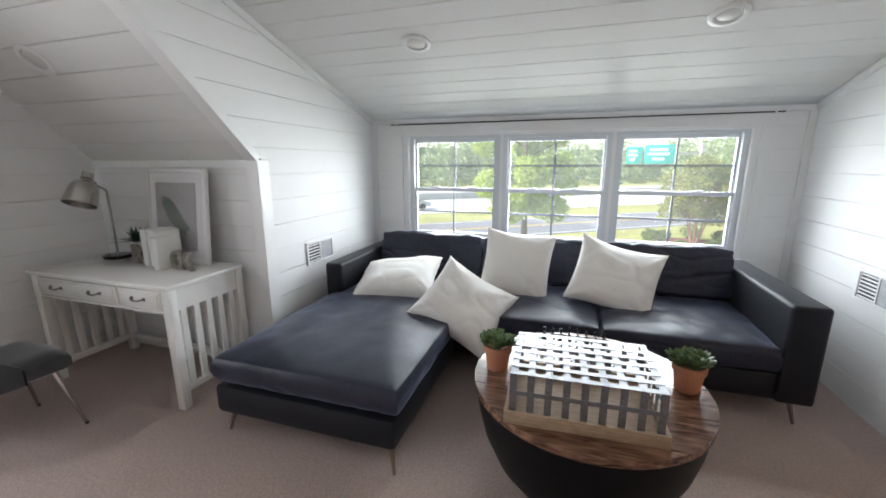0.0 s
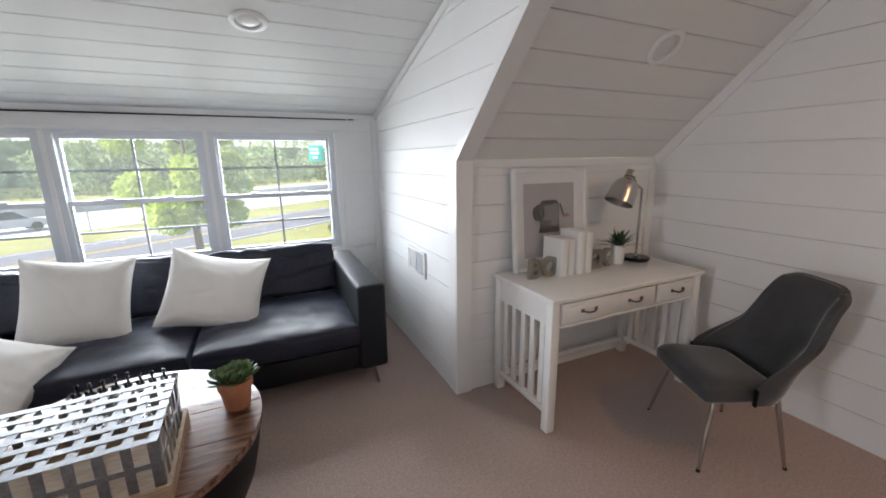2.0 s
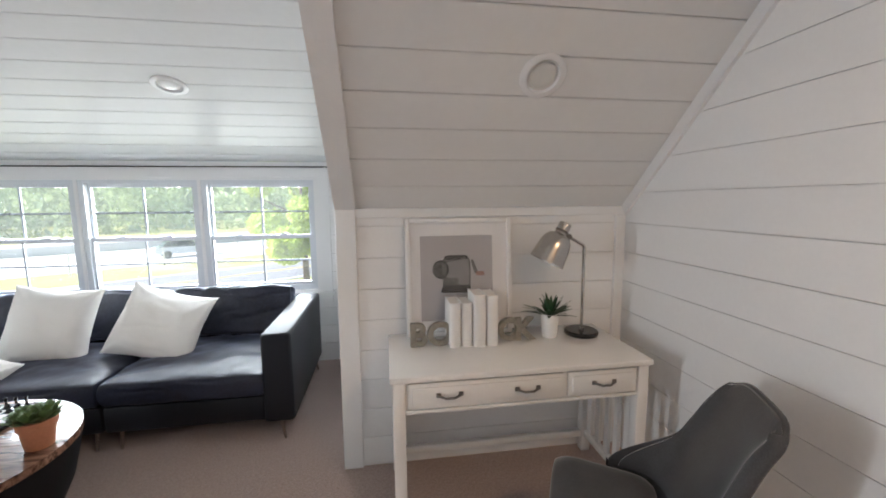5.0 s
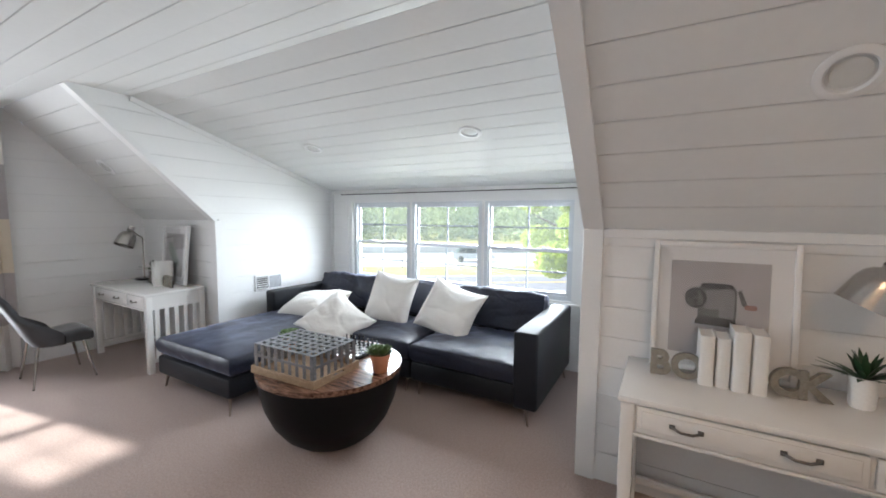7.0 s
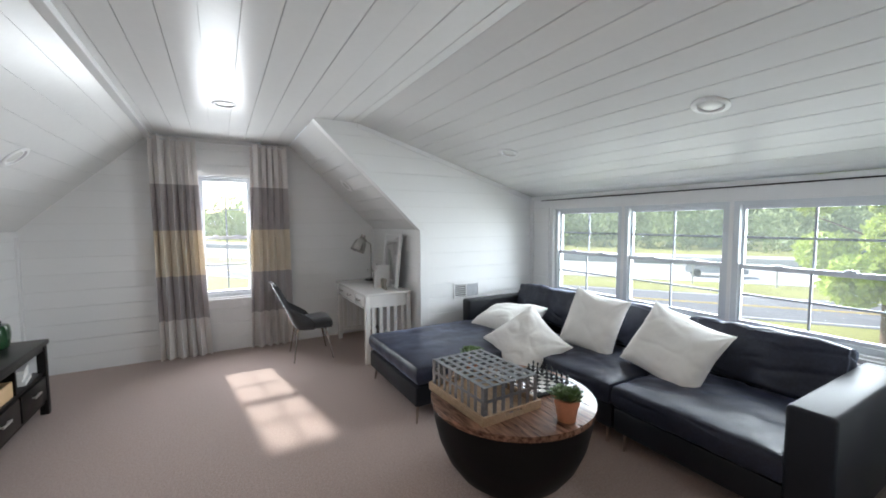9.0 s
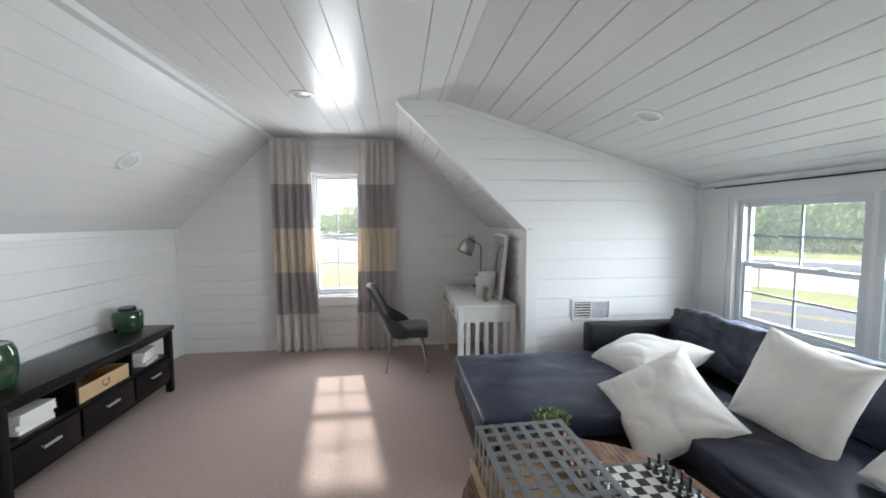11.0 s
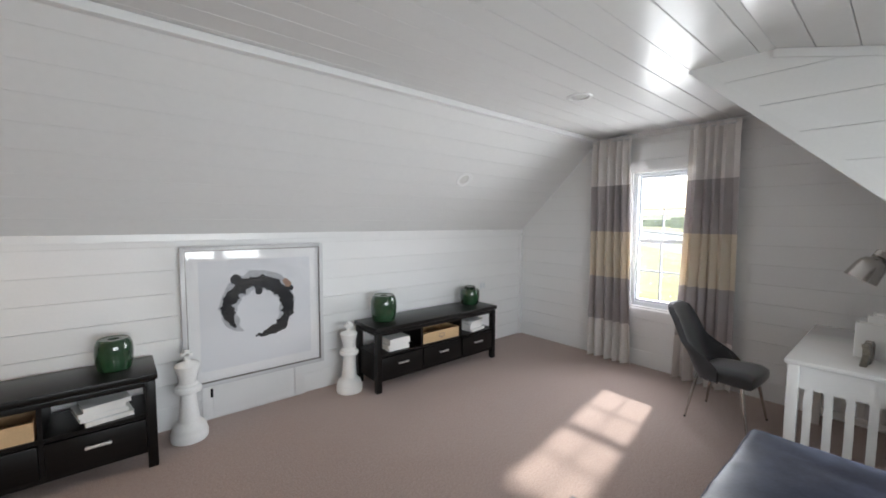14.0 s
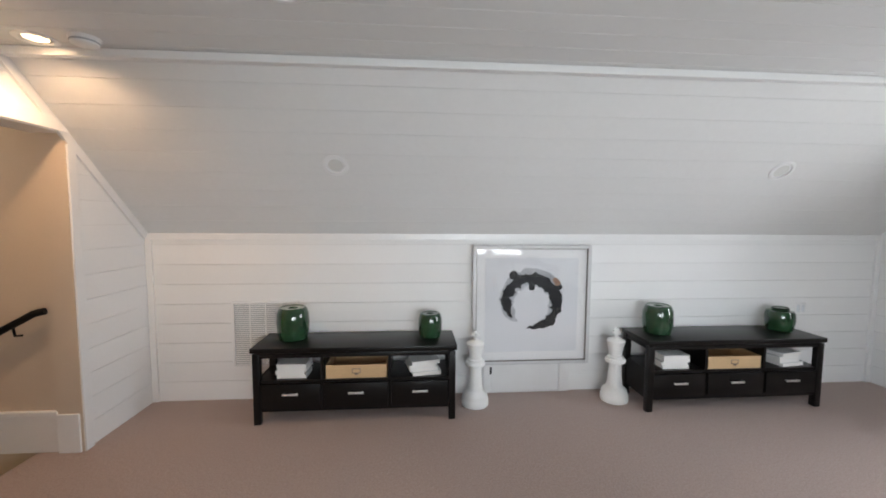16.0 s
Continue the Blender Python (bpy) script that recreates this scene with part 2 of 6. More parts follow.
def box(bm, a, b, bevel=0.0, m=None, seg=2):
    r = bmesh.ops.create_cube(bm, size=1.0)
    vs = r["verts"]
    for v in vs:
        v.co = Vector([(a[i] + b[i]) / 2 + v.co[i] * (b[i] - a[i]) for i in range(3)])
    if bevel:
        es = list({e for v in vs for e in v.link_edges})
        out = bmesh.ops.bevel(bm, geom=es, offset=bevel, segments=seg, affect="EDGES", profile=0.5)
        vs = list(set(out["verts"]) | {v for v in vs if v.is_valid})
    if m is not None:
        bmesh.ops.transform(bm, matrix=m, verts=[v for v in vs if v.is_valid])
    return bm


def B(a, b, bevel=0.0, seg=2):
    return box(bmesh.new(), a, b, bevel, None, seg)


def lathe(bm, profile, seg=32, m=None):
    """Profile of (radius, z) turned about z."""
    rings, made = [], []
    for r, z in profile:
        if r < 1e-5:
            ring = [bm.verts.new((0, 0, z))]
        else:
            ring = [bm.verts.new((r * math.cos(2 * math.pi * k / seg), r * math.sin(2 * math.pi * k / seg), z)) for k in range(seg)]
        rings.append(ring)
        made += ring
    for a, b in zip(rings, rings[1:]):
        for k in range(seg):
            q = [a[k % len(a)], a[(k + 1) % len(a)], b[(k + 1) % len(b)], b[k % len(b)]]
            q = list(dict.fromkeys(q))
            if len(q) > 2:
                bm.faces.new(q)
    for ring in (rings[0], rings[-1]):
        if len(ring) > 2:
            bm.faces.new(ring)
    if m is not None:
        bmesh.ops.transform(bm, matrix=m, verts=made)
    return bm


def rod(bm, p, q, r0, r1=None, seg=12):
    p, q = Vector(p), Vector(q)
    turn = (q - p).to_track_quat("Z", "Y").to_matrix().to_4x4()
    return lathe(bm, [(r0, 0), (r0 if r1 is None else r1, (q - p).length)], seg, Matrix.Translation(p) @ turn)


def tube(bm, pts, r, seg=10):
    pts = [Vector(p) for p in pts]
    rings = []
    for i, p in enumerate(pts):
        d = (pts[min(i + 1, len(pts) - 1)] - pts[max(i - 1, 0)]).normalized()
        q = d.to_track_quat("Z", "Y").to_matrix()
        rings.append([bm.verts.new(p + q @ Vector((r * math.cos(2 * math.pi * k / seg), r * math.sin(2 * math.pi * k / seg), 0))) for k in range(seg)])
    for a, b in zip(rings, rings[1:]):
        for k in range(seg):
            bm.faces.new((a[k], a[(k + 1) % seg], b[(k + 1) % seg], b[k]))
    bm.faces.new(rings[0]), bm.faces.new(rings[-1])
    return bm


def prism(bm, outline, o, u, v, n, depth):
    """A polygon in the plane o + u, v, given depth along n."""
    o, u, v, n = Vector(o), Vector(u), Vector(v), Vector(n)
    lo = [bm.verts.new(o + a * u + b * v) for a, b in outline]
    hi = [bm.verts.new(o + a * u + b * v + n * depth) for a, b in outline]
    bm.faces.new(lo), bm.faces.new(hi)
    k = len(lo)
    for i in range(k):
        bm.faces.new((lo[i], lo[(i + 1) % k], hi[(i + 1) % k], hi[i]))
    return bm


def clip(poly, v0, v1):
    """The part of a convex polygon with v between v0 and v1."""
    for lim, sign in ((v0, 1), (v1, -1)):
        out = []
        for (a, b), (c, d) in zip(poly, poly[1:] + poly[:1]):
            ia, ic = sign * (b - lim) >= 0, sign * (d - lim) >= 0
            if ia:
                out.append((a, b))
            if ia != ic:
                t = (lim - b) / (d - b)
                out.append((a + t * (c - a), lim))
        poly = out
        if len(poly) < 3:
            return []
    return poly


BOARD, GAP, PROUD = 0.178, 0.0032, 0.014
PLANKS = []


def planks(parent, o, u, v, n, polys, start=0.0):
    """Notes the boards of a wall, to be laid at the end: n points into the room."""
    PLANKS.append((parent, o, u, v, n, polys, start))


# ---------- the shell ----------
XW, XE, YS, YN, YD = -3.18, 3.86, -1.215, 2.56, 4.21
KNEE, TOP, DTOP = 1.52, 2.62, 1.93
YA, YB, YF = -0.07, 1.41, 1.84       # flat ceiling's edges; where the dormer's slope starts
DX0, DX1 = -1.59, 2.155
T = 0.12

structure("floor", B((XW - 0.3, YS - 0.3, -0.12), (4.16, YD + 0.3, 0.0)), CARPET, "taupe loop-pile carpet covering the attic floor", "floor")


def wall(name, o, u, v, n, polys, label):
    """A wall of convex outlines with its face PROUD behind the boards."""
    bm = bmesh.new()
    nv = Vector(n)
    for poly in polys:
        prism(bm, poly, Vector(o) - nv * (PROUD + T), u, v, n, T)
    ob = structure(name, bm, BACK, label, "wall")
    planks(ob, Vector(o) - nv * PROUD, u, v, n, polys)
    return ob


SH = "white-painted horizontal shiplap wall"
GW = (0.33, 0.97, 0.66, 2.20)        # gable window's opening: y0, y1, z0, z1
PITCH = (TOP - KNEE) / (YA - YS)
zs = lambda y: KNEE + (y - YS) * PITCH if y < YA else (TOP if y < YB else TOP - (y - YB) * (TOP - KNEE) / (YN - YB))
wall("wall_west", (XW, 0, 0), (0, 1, 0), (0, 0, 1), (1, 0, 0),
     [[(YS, 0), (GW[0], 0), (GW[0], TOP), (YA, TOP), (YS, KNEE)],
      [(GW[0], 0), (GW[1], 0), (GW[1], GW[2]), (GW[0], GW[2])],
      [(GW[0], GW[3]), (GW[1], GW[3]), (GW[1], TOP), (GW[0], TOP)],
      [(GW[1], 0), (YN, 0), (YN, KNEE), (YB, TOP), (GW[1], TOP)]], SH + " of the gable, with a window")
SD = (-0.46, 0.60, 2.22)             # stair opening: y0, y1, top
wall("wall_east", (XE, 0, 0), (0, 1, 0), (0, 0, 1), (-1, 0, 0),
     [[(YS, 0), (SD[0], 0), (SD[0], zs(SD[0])), (YS, KNEE)],
      [(SD[0], SD[2]), (YA, SD[2]), (YA, TOP), (SD[0], zs(SD[0]))],
      [(YA, SD[2]), (SD[1], SD[2]), (SD[1], TOP), (YA, TOP)],
      [(SD[1], 0), (YN, 0), (YN, KNEE), (YB, TOP), (SD[1], TOP)]], SH + " with an opening to the stairs")
wall("wall_south", (0, YS, 0), (1, 0, 0), (0, 0, 1), (0, 1, 0), [[(XW, 0), (XE, 0), (XE, KNEE), (XW, KNEE)]], "low " + SH + " under the sloping ceiling")
wall("wall_north_west", (0, YN, 0), (1, 0, 0), (0, 0, 1), (0, -1, 0), [[(XW, 0), (DX0 - 0.02, 0), (DX0 - 0.02, KNEE), (XW, KNEE)]], "low " + SH + " behind the desk")
wall("wall_north_east", (0, YN, 0), (1, 0, 0), (0, 0, 1), (0, -1, 0), [[(DX1 + 0.02, 0), (XE, 0), (XE, KNEE), (DX1 + 0.02, KNEE)]], "low " + SH + " behind the desk")
WN = (-1.25, 1.82, 0.70, 1.785)       # dormer window's opening: x0, x1, z0, z1
wall("wall_dormer", (0, YD, 0), (1, 0, 0), (0, 0, 1), (0, -1, 0),
     [[(DX0, 0), (WN[0], 0), (WN[0], DTOP), (DX0, DTOP)], [(WN[1], 0), (DX1, 0), (DX1, DTOP), (WN[1], DTOP)],
      [(WN[0], 0), (WN[1], 0), (WN[1], WN[2]), (WN[0], WN[2])], [(WN[0], WN[3]), (WN[1], WN[3]), (WN[1], DTOP), (WN[0], DTOP)]],
     SH + " of the dormer with three windows")
YC = YN + 0.03
zc = TOP - (YC - YF) * (TOP - DTOP) / (YD - YF)
CH = [[(YC, 0), (YD, 0), (YD, DTOP), (YC, zc)], [(YC, KNEE), (YC, zc), (YF, TOP), (YB + 0.03, TOP)]]
wall("wall_cheek_west", (DX0, 0, 0), (0, 1, 0), (0, 0, 1), (1, 0, 0), CH, SH + " of the dormer's cheek")
wall("wall_cheek_east", (DX1, 0, 0), (0, 1, 0), (0, 0, 1), (-1, 0, 0), CH, SH + " of the dormer's cheek")


def ceiling(name, quad_o, u, v, n, length, width, label, backing=0.1, gap=GAP, c=0.0025):
    """Boards along u, stacked along v, in one mesh, with n into the room."""
    bm = bmesh.new()
    u, v, n, o = Vector(u).normalized(), Vector(v).normalized(), Vector(n).normalized(), Vector(quad_o)
    prism(bm, [(0, 0), (length, 0), (length, width), (0, width)], o - n * (PROUD + backing), u, v, n, backing)
    k = 0
    while k * BOARD < width - 0.01:
        a, b = k * BOARD, min((k + 1) * BOARD - gap, width)
        prism(bm, [(0, a), (length, a), (length, b), (0, b)], o - n * (PROUD + 0.001), u, v, n, PROUD - c + 0.001)
        prism(bm, [(0, a + c), (length, a + c), (length, b - c), (0, b - c)], o - n * (c + 0.0005), u, v, n, c + 0.0005)
        k += 1
    return structure(name, bm, CEIL, label, "ceiling")


CL = "glossy white tongue-and-groove boarded ceiling"
L = XE - XW
ceiling("ceiling_flat", (XW, YB, TOP), (1, 0, 0), (0, -1, 0), (0, 0, -1), L, YB - YA, CL + ", flat along the ridge")
ceiling("ceiling_dormer_flat", (DX0, YB, TOP), (1, 0, 0), (0, 1, 0), (0, 0, -1), DX1 - DX0, YF - YB, CL + " over the dormer")
ceiling("ceiling_dormer", (DX0, YF, TOP), (1, 0, 0), (0, YD - YF, DTOP - TOP), (0, DTOP - TOP, -(YD - YF)), DX1 - DX0, math.hypot(YD - YF, TOP - DTOP), CL + " sloping down to the dormer windows")
sl = math.hypot(YN - YB, TOP - KNEE)
ceiling("ceiling_slope_south", (XW, YA, TOP), (1, 0, 0), (0, YS - YA, KNEE - TOP), (0, TOP - KNEE, YS - YA), L, sl, CL + " sloping down to the knee wall", gap=0.0014, c=0.0016)
ceiling("ceiling_slope_north_west", (XW, YB, TOP), (1, 0, 0), (0, YN - YB, KNEE - TOP), (0, -(TOP - KNEE), -(YN - YB)), DX0 - XW - 0.02, sl, CL + " sloping over the desk alcove")
ceiling("ceiling_slope_north_east", (DX1 + 0.02, YB, TOP), (1, 0, 0), (0, YN - YB, KNEE - TOP), (0, -(TOP - KNEE), -(YN - YB)), XE - DX1 - 0.02, sl, CL + " sloping over the desk alcove")


# ---------- trim ----------
def trim(name, bm, label):
    return structure(name, bm, TRIM, label, "trim")


TR = "narrow white-painted trim board"
trim("trim_knee_south", B((XW, YS - 0.005, KNEE - 0.055), (XE, YS + 0.016, KNEE - 0.002), 0.003), TR)
for nm, a, b in (("trim_knee_west", XW, DX0), ("trim_knee_east", DX1, XE)):
    trim(nm, B((a, YN - 0.016, KNEE - 0.05), (b, YN + 0.005, KNEE - 0.002), 0.003), TR)
trim("trim_ceiling_south", B((XW, YA - 0.045, TOP - 0.05), (XE, YA + 0.012, TOP - 0.004), 0.004), TR)
for nm, x0, x1 in (("trim_corner_dormer_west", DX0, DX0 + 0.05), ("trim_corner_dormer_east", DX1 - 0.05, DX1)):
    trim(nm, B((x0, YD - 0.022, 0), (x1, YD + 0.003, DTOP), 0.003), TR)
for nm, x0, x1, y in (("trim_corner_se", XE - 0.05, XE, YS), ("trim_corner_sw", XW, XW + 0.05, YS)):
    trim(nm, B((x0, y - 0.003, 0), (x1, y + 0.021, KNEE - 0.055), 0.003), TR)
trim("trim_corner_ne", B((XE - 0.06, YN - 0.021, 0), (XE, YN + 0.003, KNEE - 0.05), 0.003), TR)


def slope_strip(name, x0, x1, y0, z0, y1, z1, thick, label=TR):
    """A strip lying on a slope from (y0, z0) to (y1, z1)."""
    bm = bmesh.new()
    d = Vector((0, y1 - y0, z1 - z0))
    n = Vector((1, 0, 0)).cross(d.normalized())
    n = n if n.z < 0 else -n
    prism(bm, [(x0, 0), (x1, 0), (x1, 1), (x0, 1)], Vector((0, y0, z0)) - n * 0.035, (1, 0, 0), d, n, thick + 0.035)
    return trim(name, bm, label)


for nm, x0, x1 in (("trim_slope_dormer_west", DX0 - 0.09, DX0 + 0.004), ("trim_slope_dormer_east", DX1 - 0.004, DX1 + 0.105)):
    slope_strip(nm, x0, x1, YB, TOP, YN, KNEE, 0.018, "white-painted casing along the dormer's slope")
for nm, x0, x1 in (("trim_end_dormer_west", DX0 - 0.09, DX0 + 0.006), ("trim_end_dormer_east", DX1 - 0.006, DX1 + 0.105)):
    trim(nm, B((x0, YN - 0.02, 0), (x1, YN + 0.09, KNEE), 0.004), "white-painted corner casing of the dormer")


def rake(name, x0, x1, y0, z0, y1, z1, w):
    """A trim board on a gable, under a sloping ceiling."""
    bm = bmesh.new()
    d = Vector((0, y1 - y0, z1 - z0))
    down = Vector((0, d.z, -d.y)).normalized()
    down = down if down.z < 0 else -down
    prism(bm, [(0, 0), (1, 0), (1, w), (0, w)], (x0, y0, z0), d, down, (1, 0, 0), x1 - x0)
    return trim(name, bm, TR + " under the sloping ceiling")


rake("trim_rake_ne", XE - 0.02, XE, YB, TOP, YN, KNEE, 0.06)
rake("trim_rake_se", XE - 0.02, XE, YA, TOP, YS, KNEE, 0.06)
for nm, x0, x1 in (("trim_cheek_west", DX0, DX0 + 0.018), ("trim_cheek_east", DX1 - 0.018, DX1)):
    rake(nm, x0, x1, YF, TOP - 0.003, YD, DTOP - 0.003, 0.045)
trim("trim_window_head", B((DX0 + 0.05, YD - 0.03, DTOP - 0.045), (DX1 - 0.05, YD + 0.002, DTOP - 0.003), 0.004), TR + " over the dormer windows")


# ---------- windows ----------
def casing(parent, o, u, v, n, x0, x1, z0, z1, w, sill, wd=0.02):
    for nm, a, b, c, d, e in (("casing", x0 - w, x0, z0, z1, wd), ("casing", x1, x1 + w, z0, z1, wd), ("casing", x0 - w - 0.01, x1 + w + 0.01, z1, z1 + w + 0.01, wd + 0.004), ("window_sill", x0 - w - 0.02, x1 + w + 0.02, z0 - 0.03, z0, sill), ("apron", x0 - w, x1 + w, z0 - 0.11, z0 - 0.03, wd)):
        part(nm, prism(bmesh.new(), [(a, c), (b, c), (b, d), (a, d)], Vector(o) - Vector(n) * 0.002, u, v, n, e), TRIM, parent, smooth=False)


def sash_window(parent, o, u, v, n, x0, x1, z0, z1, glass, cols=2, rows=2, fr=0.045):
    """A double-hung window in the plane o; n points into the room."""
    n = Vector(n)

    def bar(name, a, b, c, d, back, depth, mat=VINYL):
        return part(name, prism(bmesh.new(), [(a, c), (b, c), (b, d), (a, d)], Vector(o) + n * back, u, v, n, depth), mat, parent, smooth=False)

    zm = (z0 + z1) / 2 - 0.01
    for a, b, c, d in ((x0, x0 + fr, z0, z1), (x1 - fr, x1, z0, z1), (x0 + fr, x1 - fr, z1 - fr * 0.6, z1), (x0 + fr, x1 - fr, z0, z0 + fr)):
        bar("window_frame", a, b, c, d, -0.05, 0.10)
    for za, zb, back in ((zm - 0.02, z1 - fr * 0.6, -0.03), (z0 + fr, zm + 0.02, 0.0)):
        st = 0.02
        bar("stile", x0 + fr, x0 + fr + st, za, zb, back, 0.03)
        bar("stile", x1 - fr - st, x1 - fr, za, zb, back, 0.03)
        bar("rail", x0 + fr + st, x1 - fr - st, zb - 0.036, zb, back, 0.03)
        bar("rail", x0 + fr + st, x1 - fr - st, za, za + 0.03, back, 0.03)
        xa, xb, ya, yb = x0 + fr + st, x1 - fr - st, za + 0.03, zb - 0.036
        for i in range(1, cols):
            x = xa + (xb - xa) * i / cols
            bar("muntin", x - 0.0075, x + 0.0075, ya, yb, back + 0.01, 0.012, GRILLE)
        for i in range(1, rows):
            z = ya + (yb - ya) * i / rows
            bar("muntin", xa, xb, z - 0.0075, z + 0.0075, back + 0.009, 0.012, GRILLE)
        g = bar("pane", xa - 0.005, xb + 0.005, ya - 0.005, yb + 0.005, back + 0.0135, 0.004, glass)
        g.visible_shadow = False
    for k in (0.3, 0.7):
        x = x0 + (x1 - x0) * k
        bar("sash_lock", x - 0.03, x + 0.03, zm + 0.02, zm + 0.032, 0.0, 0.025)


win = thing("window_1", Matrix(), "three white vinyl double-hung windows with grilles over the sofa", "window", "", "structure")
casing(win, (0, YD, 0), (1, 0, 0), (0, 0, 1), (0, -1, 0), WN[0], WN[1], WN[2], WN[3], 0.085, 0.035)
wx = [(-1.19, -0.255), (-0.225, 0.742), (0.772, 1.765)]
for a, b in wx:
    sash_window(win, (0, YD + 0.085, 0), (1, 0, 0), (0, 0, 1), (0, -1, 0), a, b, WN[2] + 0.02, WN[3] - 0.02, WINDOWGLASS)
for a, b, c, d in ((WN[0], wx[0][0], WN[2], WN[3]), (wx[2][1], WN[1], WN[2], WN[3]), (wx[0][1], wx[1][0], WN[2] + 0.02, WN[3] - 0.02), (wx[1][1], wx[2][0], WN[2] + 0.02, WN[3] - 0.02)):
    part("jamb", B((a, YD - 0.005 if a in (WN[0], wx[2][1]) else YD + 0.03, c), (b, YD + 0.15, d)), TRIM, win, smooth=False)
part("head_jamb", B((wx[0][0], YD - 0.005, WN[3] - 0.02), (wx[2][1], YD + 0.15, WN[3])), TRIM, win, smooth=False)
part("sill_jamb", B((wx[0][0], YD - 0.005, WN[2]), (wx[2][1], YD + 0.15, WN[2] + 0.02)), TRIM, win, smooth=False)

gwin = thing("window_2", Matrix(), "white double-hung gable window with grilles between curtains", "window", "", "structure")
casing(gwin, (XW, 0, 0), (0, 1, 0), (0, 0, 1), (1, 0, 0), GW[0], GW[1], GW[2], GW[3], 0.09, 0.035)
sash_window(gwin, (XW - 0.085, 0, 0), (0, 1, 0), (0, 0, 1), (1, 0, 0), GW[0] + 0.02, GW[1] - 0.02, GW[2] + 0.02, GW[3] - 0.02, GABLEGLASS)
for a, b, c, d in ((GW[0], GW[0] + 0.02, GW[2], GW[3]), (GW[1] - 0.02, GW[1], GW[2], GW[3]), (GW[0] + 0.02, GW[1] - 0.02, GW[3] - 0.02, GW[3]), (GW[0] + 0.02, GW[1] - 0.02, GW[2], GW[2] + 0.02)):
    part("jamb", B((XW - 0.15, a, c), (XW + 0.005, b, d)), TRIM, gwin, smooth=False)

# ---------- the stair hall ----------
structure("wall_stair_south", B((XE + PROUD + T, -0.62, -2.8), (6.9, -0.475, 2.9)), BEIGE, "beige-painted wall beside the stairs", "wall")
structure("wall_stair_north", B((XE + PROUD + T, 0.75, -2.8), (6.9, 0.87, 2.9)), BEIGE, "beige-painted wall beside the stairs", "wall")
structure("wall_stair_end", B((6.78, -0.5, -2.8), (6.9, 0.75, 2.9)), BEIGE, "beige-painted wall at the foot of the stairs", "wall")
structure("ceiling_stair", B((XE + PROUD + T, -0.62, 2.5), (6.9, 0.87, 2.6)), WALL, "white ceiling over the stairs", "ceiling")
part_bm = bmesh.new()
for k in range(10):
    x0 = 4.16 + 0.26 * k
    box(part_bm, (x0, -0.5, -2.8), (x0 + 0.26, 0.75, -0.18 - 0.18 * k))
structure("stairs", part_bm, CARPET, "taupe carpeted stairs going down", "stairs")
trim("casing_stair", B((XE - 0.022, SD[0] - 0.07, 0), (XE + 0.003, SD[0] + 0.0, zs(SD[0]) - 0.10), 0.003), "white-painted casing beside the stair opening")
trim("casing_stair_head", B((XE - 0.024, SD[0] - 0.02, SD[2] - 0.0), (XE + 0.003, SD[1] + 0.1, SD[2] + 0.09), 0.003), "white-painted casing over the stair opening")
trim("casing_stair_north", B((XE - 0.022, SD[1], 0), (XE + 0.003, SD[1] + 0.1, SD[2]), 0.003), "white-painted casing beside the stair opening")
structure("jamb_stair_south", B((XE - 0.01, SD[0] - 0.012, 0), (XE + 0.16, SD[0] + 0.006, SD[2])), BEIGE, "beige-painted return of the stair opening", "trim")
trim("jamb_stair_north", B((XE - 0.01, SD[1] - 0.006, 0), (XE + 0.2, SD[1] + 0.012, SD[2])), "white-painted jamb of the stair opening")
trim("jamb_stair_head", B((XE - 0.01, SD[0], SD[2] - 0.006), (XE + 0.2, SD[1], SD[2] + 0.012)), "white-painted jamb of the stair opening")

trim("baseboard_stair", B((XE + 0.15, -0.48, 0.0), (4.6, -0.455, 0.26), 0.004), "white stepped baseboard along the stair wall")
trim("baseboard_stair_cap", B((XE + 0.15, -0.48, 0.26), (4.6, -0.447, 0.30), 0.006), "white moulded cap of the stair baseboard")
trim("baseboard_stair_return", B((XE + 0.004, SD[0] + 0.006, 0.0), (XE + 0.15, SD[0] + 0.022, 0.28), 0.003), "white baseboard on the return of the stair opening")
warm = new("recessed_bulb", bpy.data.lights.new("recessed_bulb", "SPOT"))
warm.data.energy, warm.data.color, warm.data.shadow_soft_size = 23, (1.0, 0.63, 0.34), 0.06
warm.data.spot_size, warm.data.spot_blend = radians(168), 0.7
warm.matrix_world = look((3.55, 0.04, 2.59), (3.45, 0.14, 0))
hall = new("stair_bulb", bpy.data.lights.new("stair_bulb", "POINT"))
hall.data.energy, hall.data.color, hall.data.shadow_soft_size = 7, (1.0, 0.74, 0.48), 0.08
hall.location = (5.2, 0.2, 2.3)

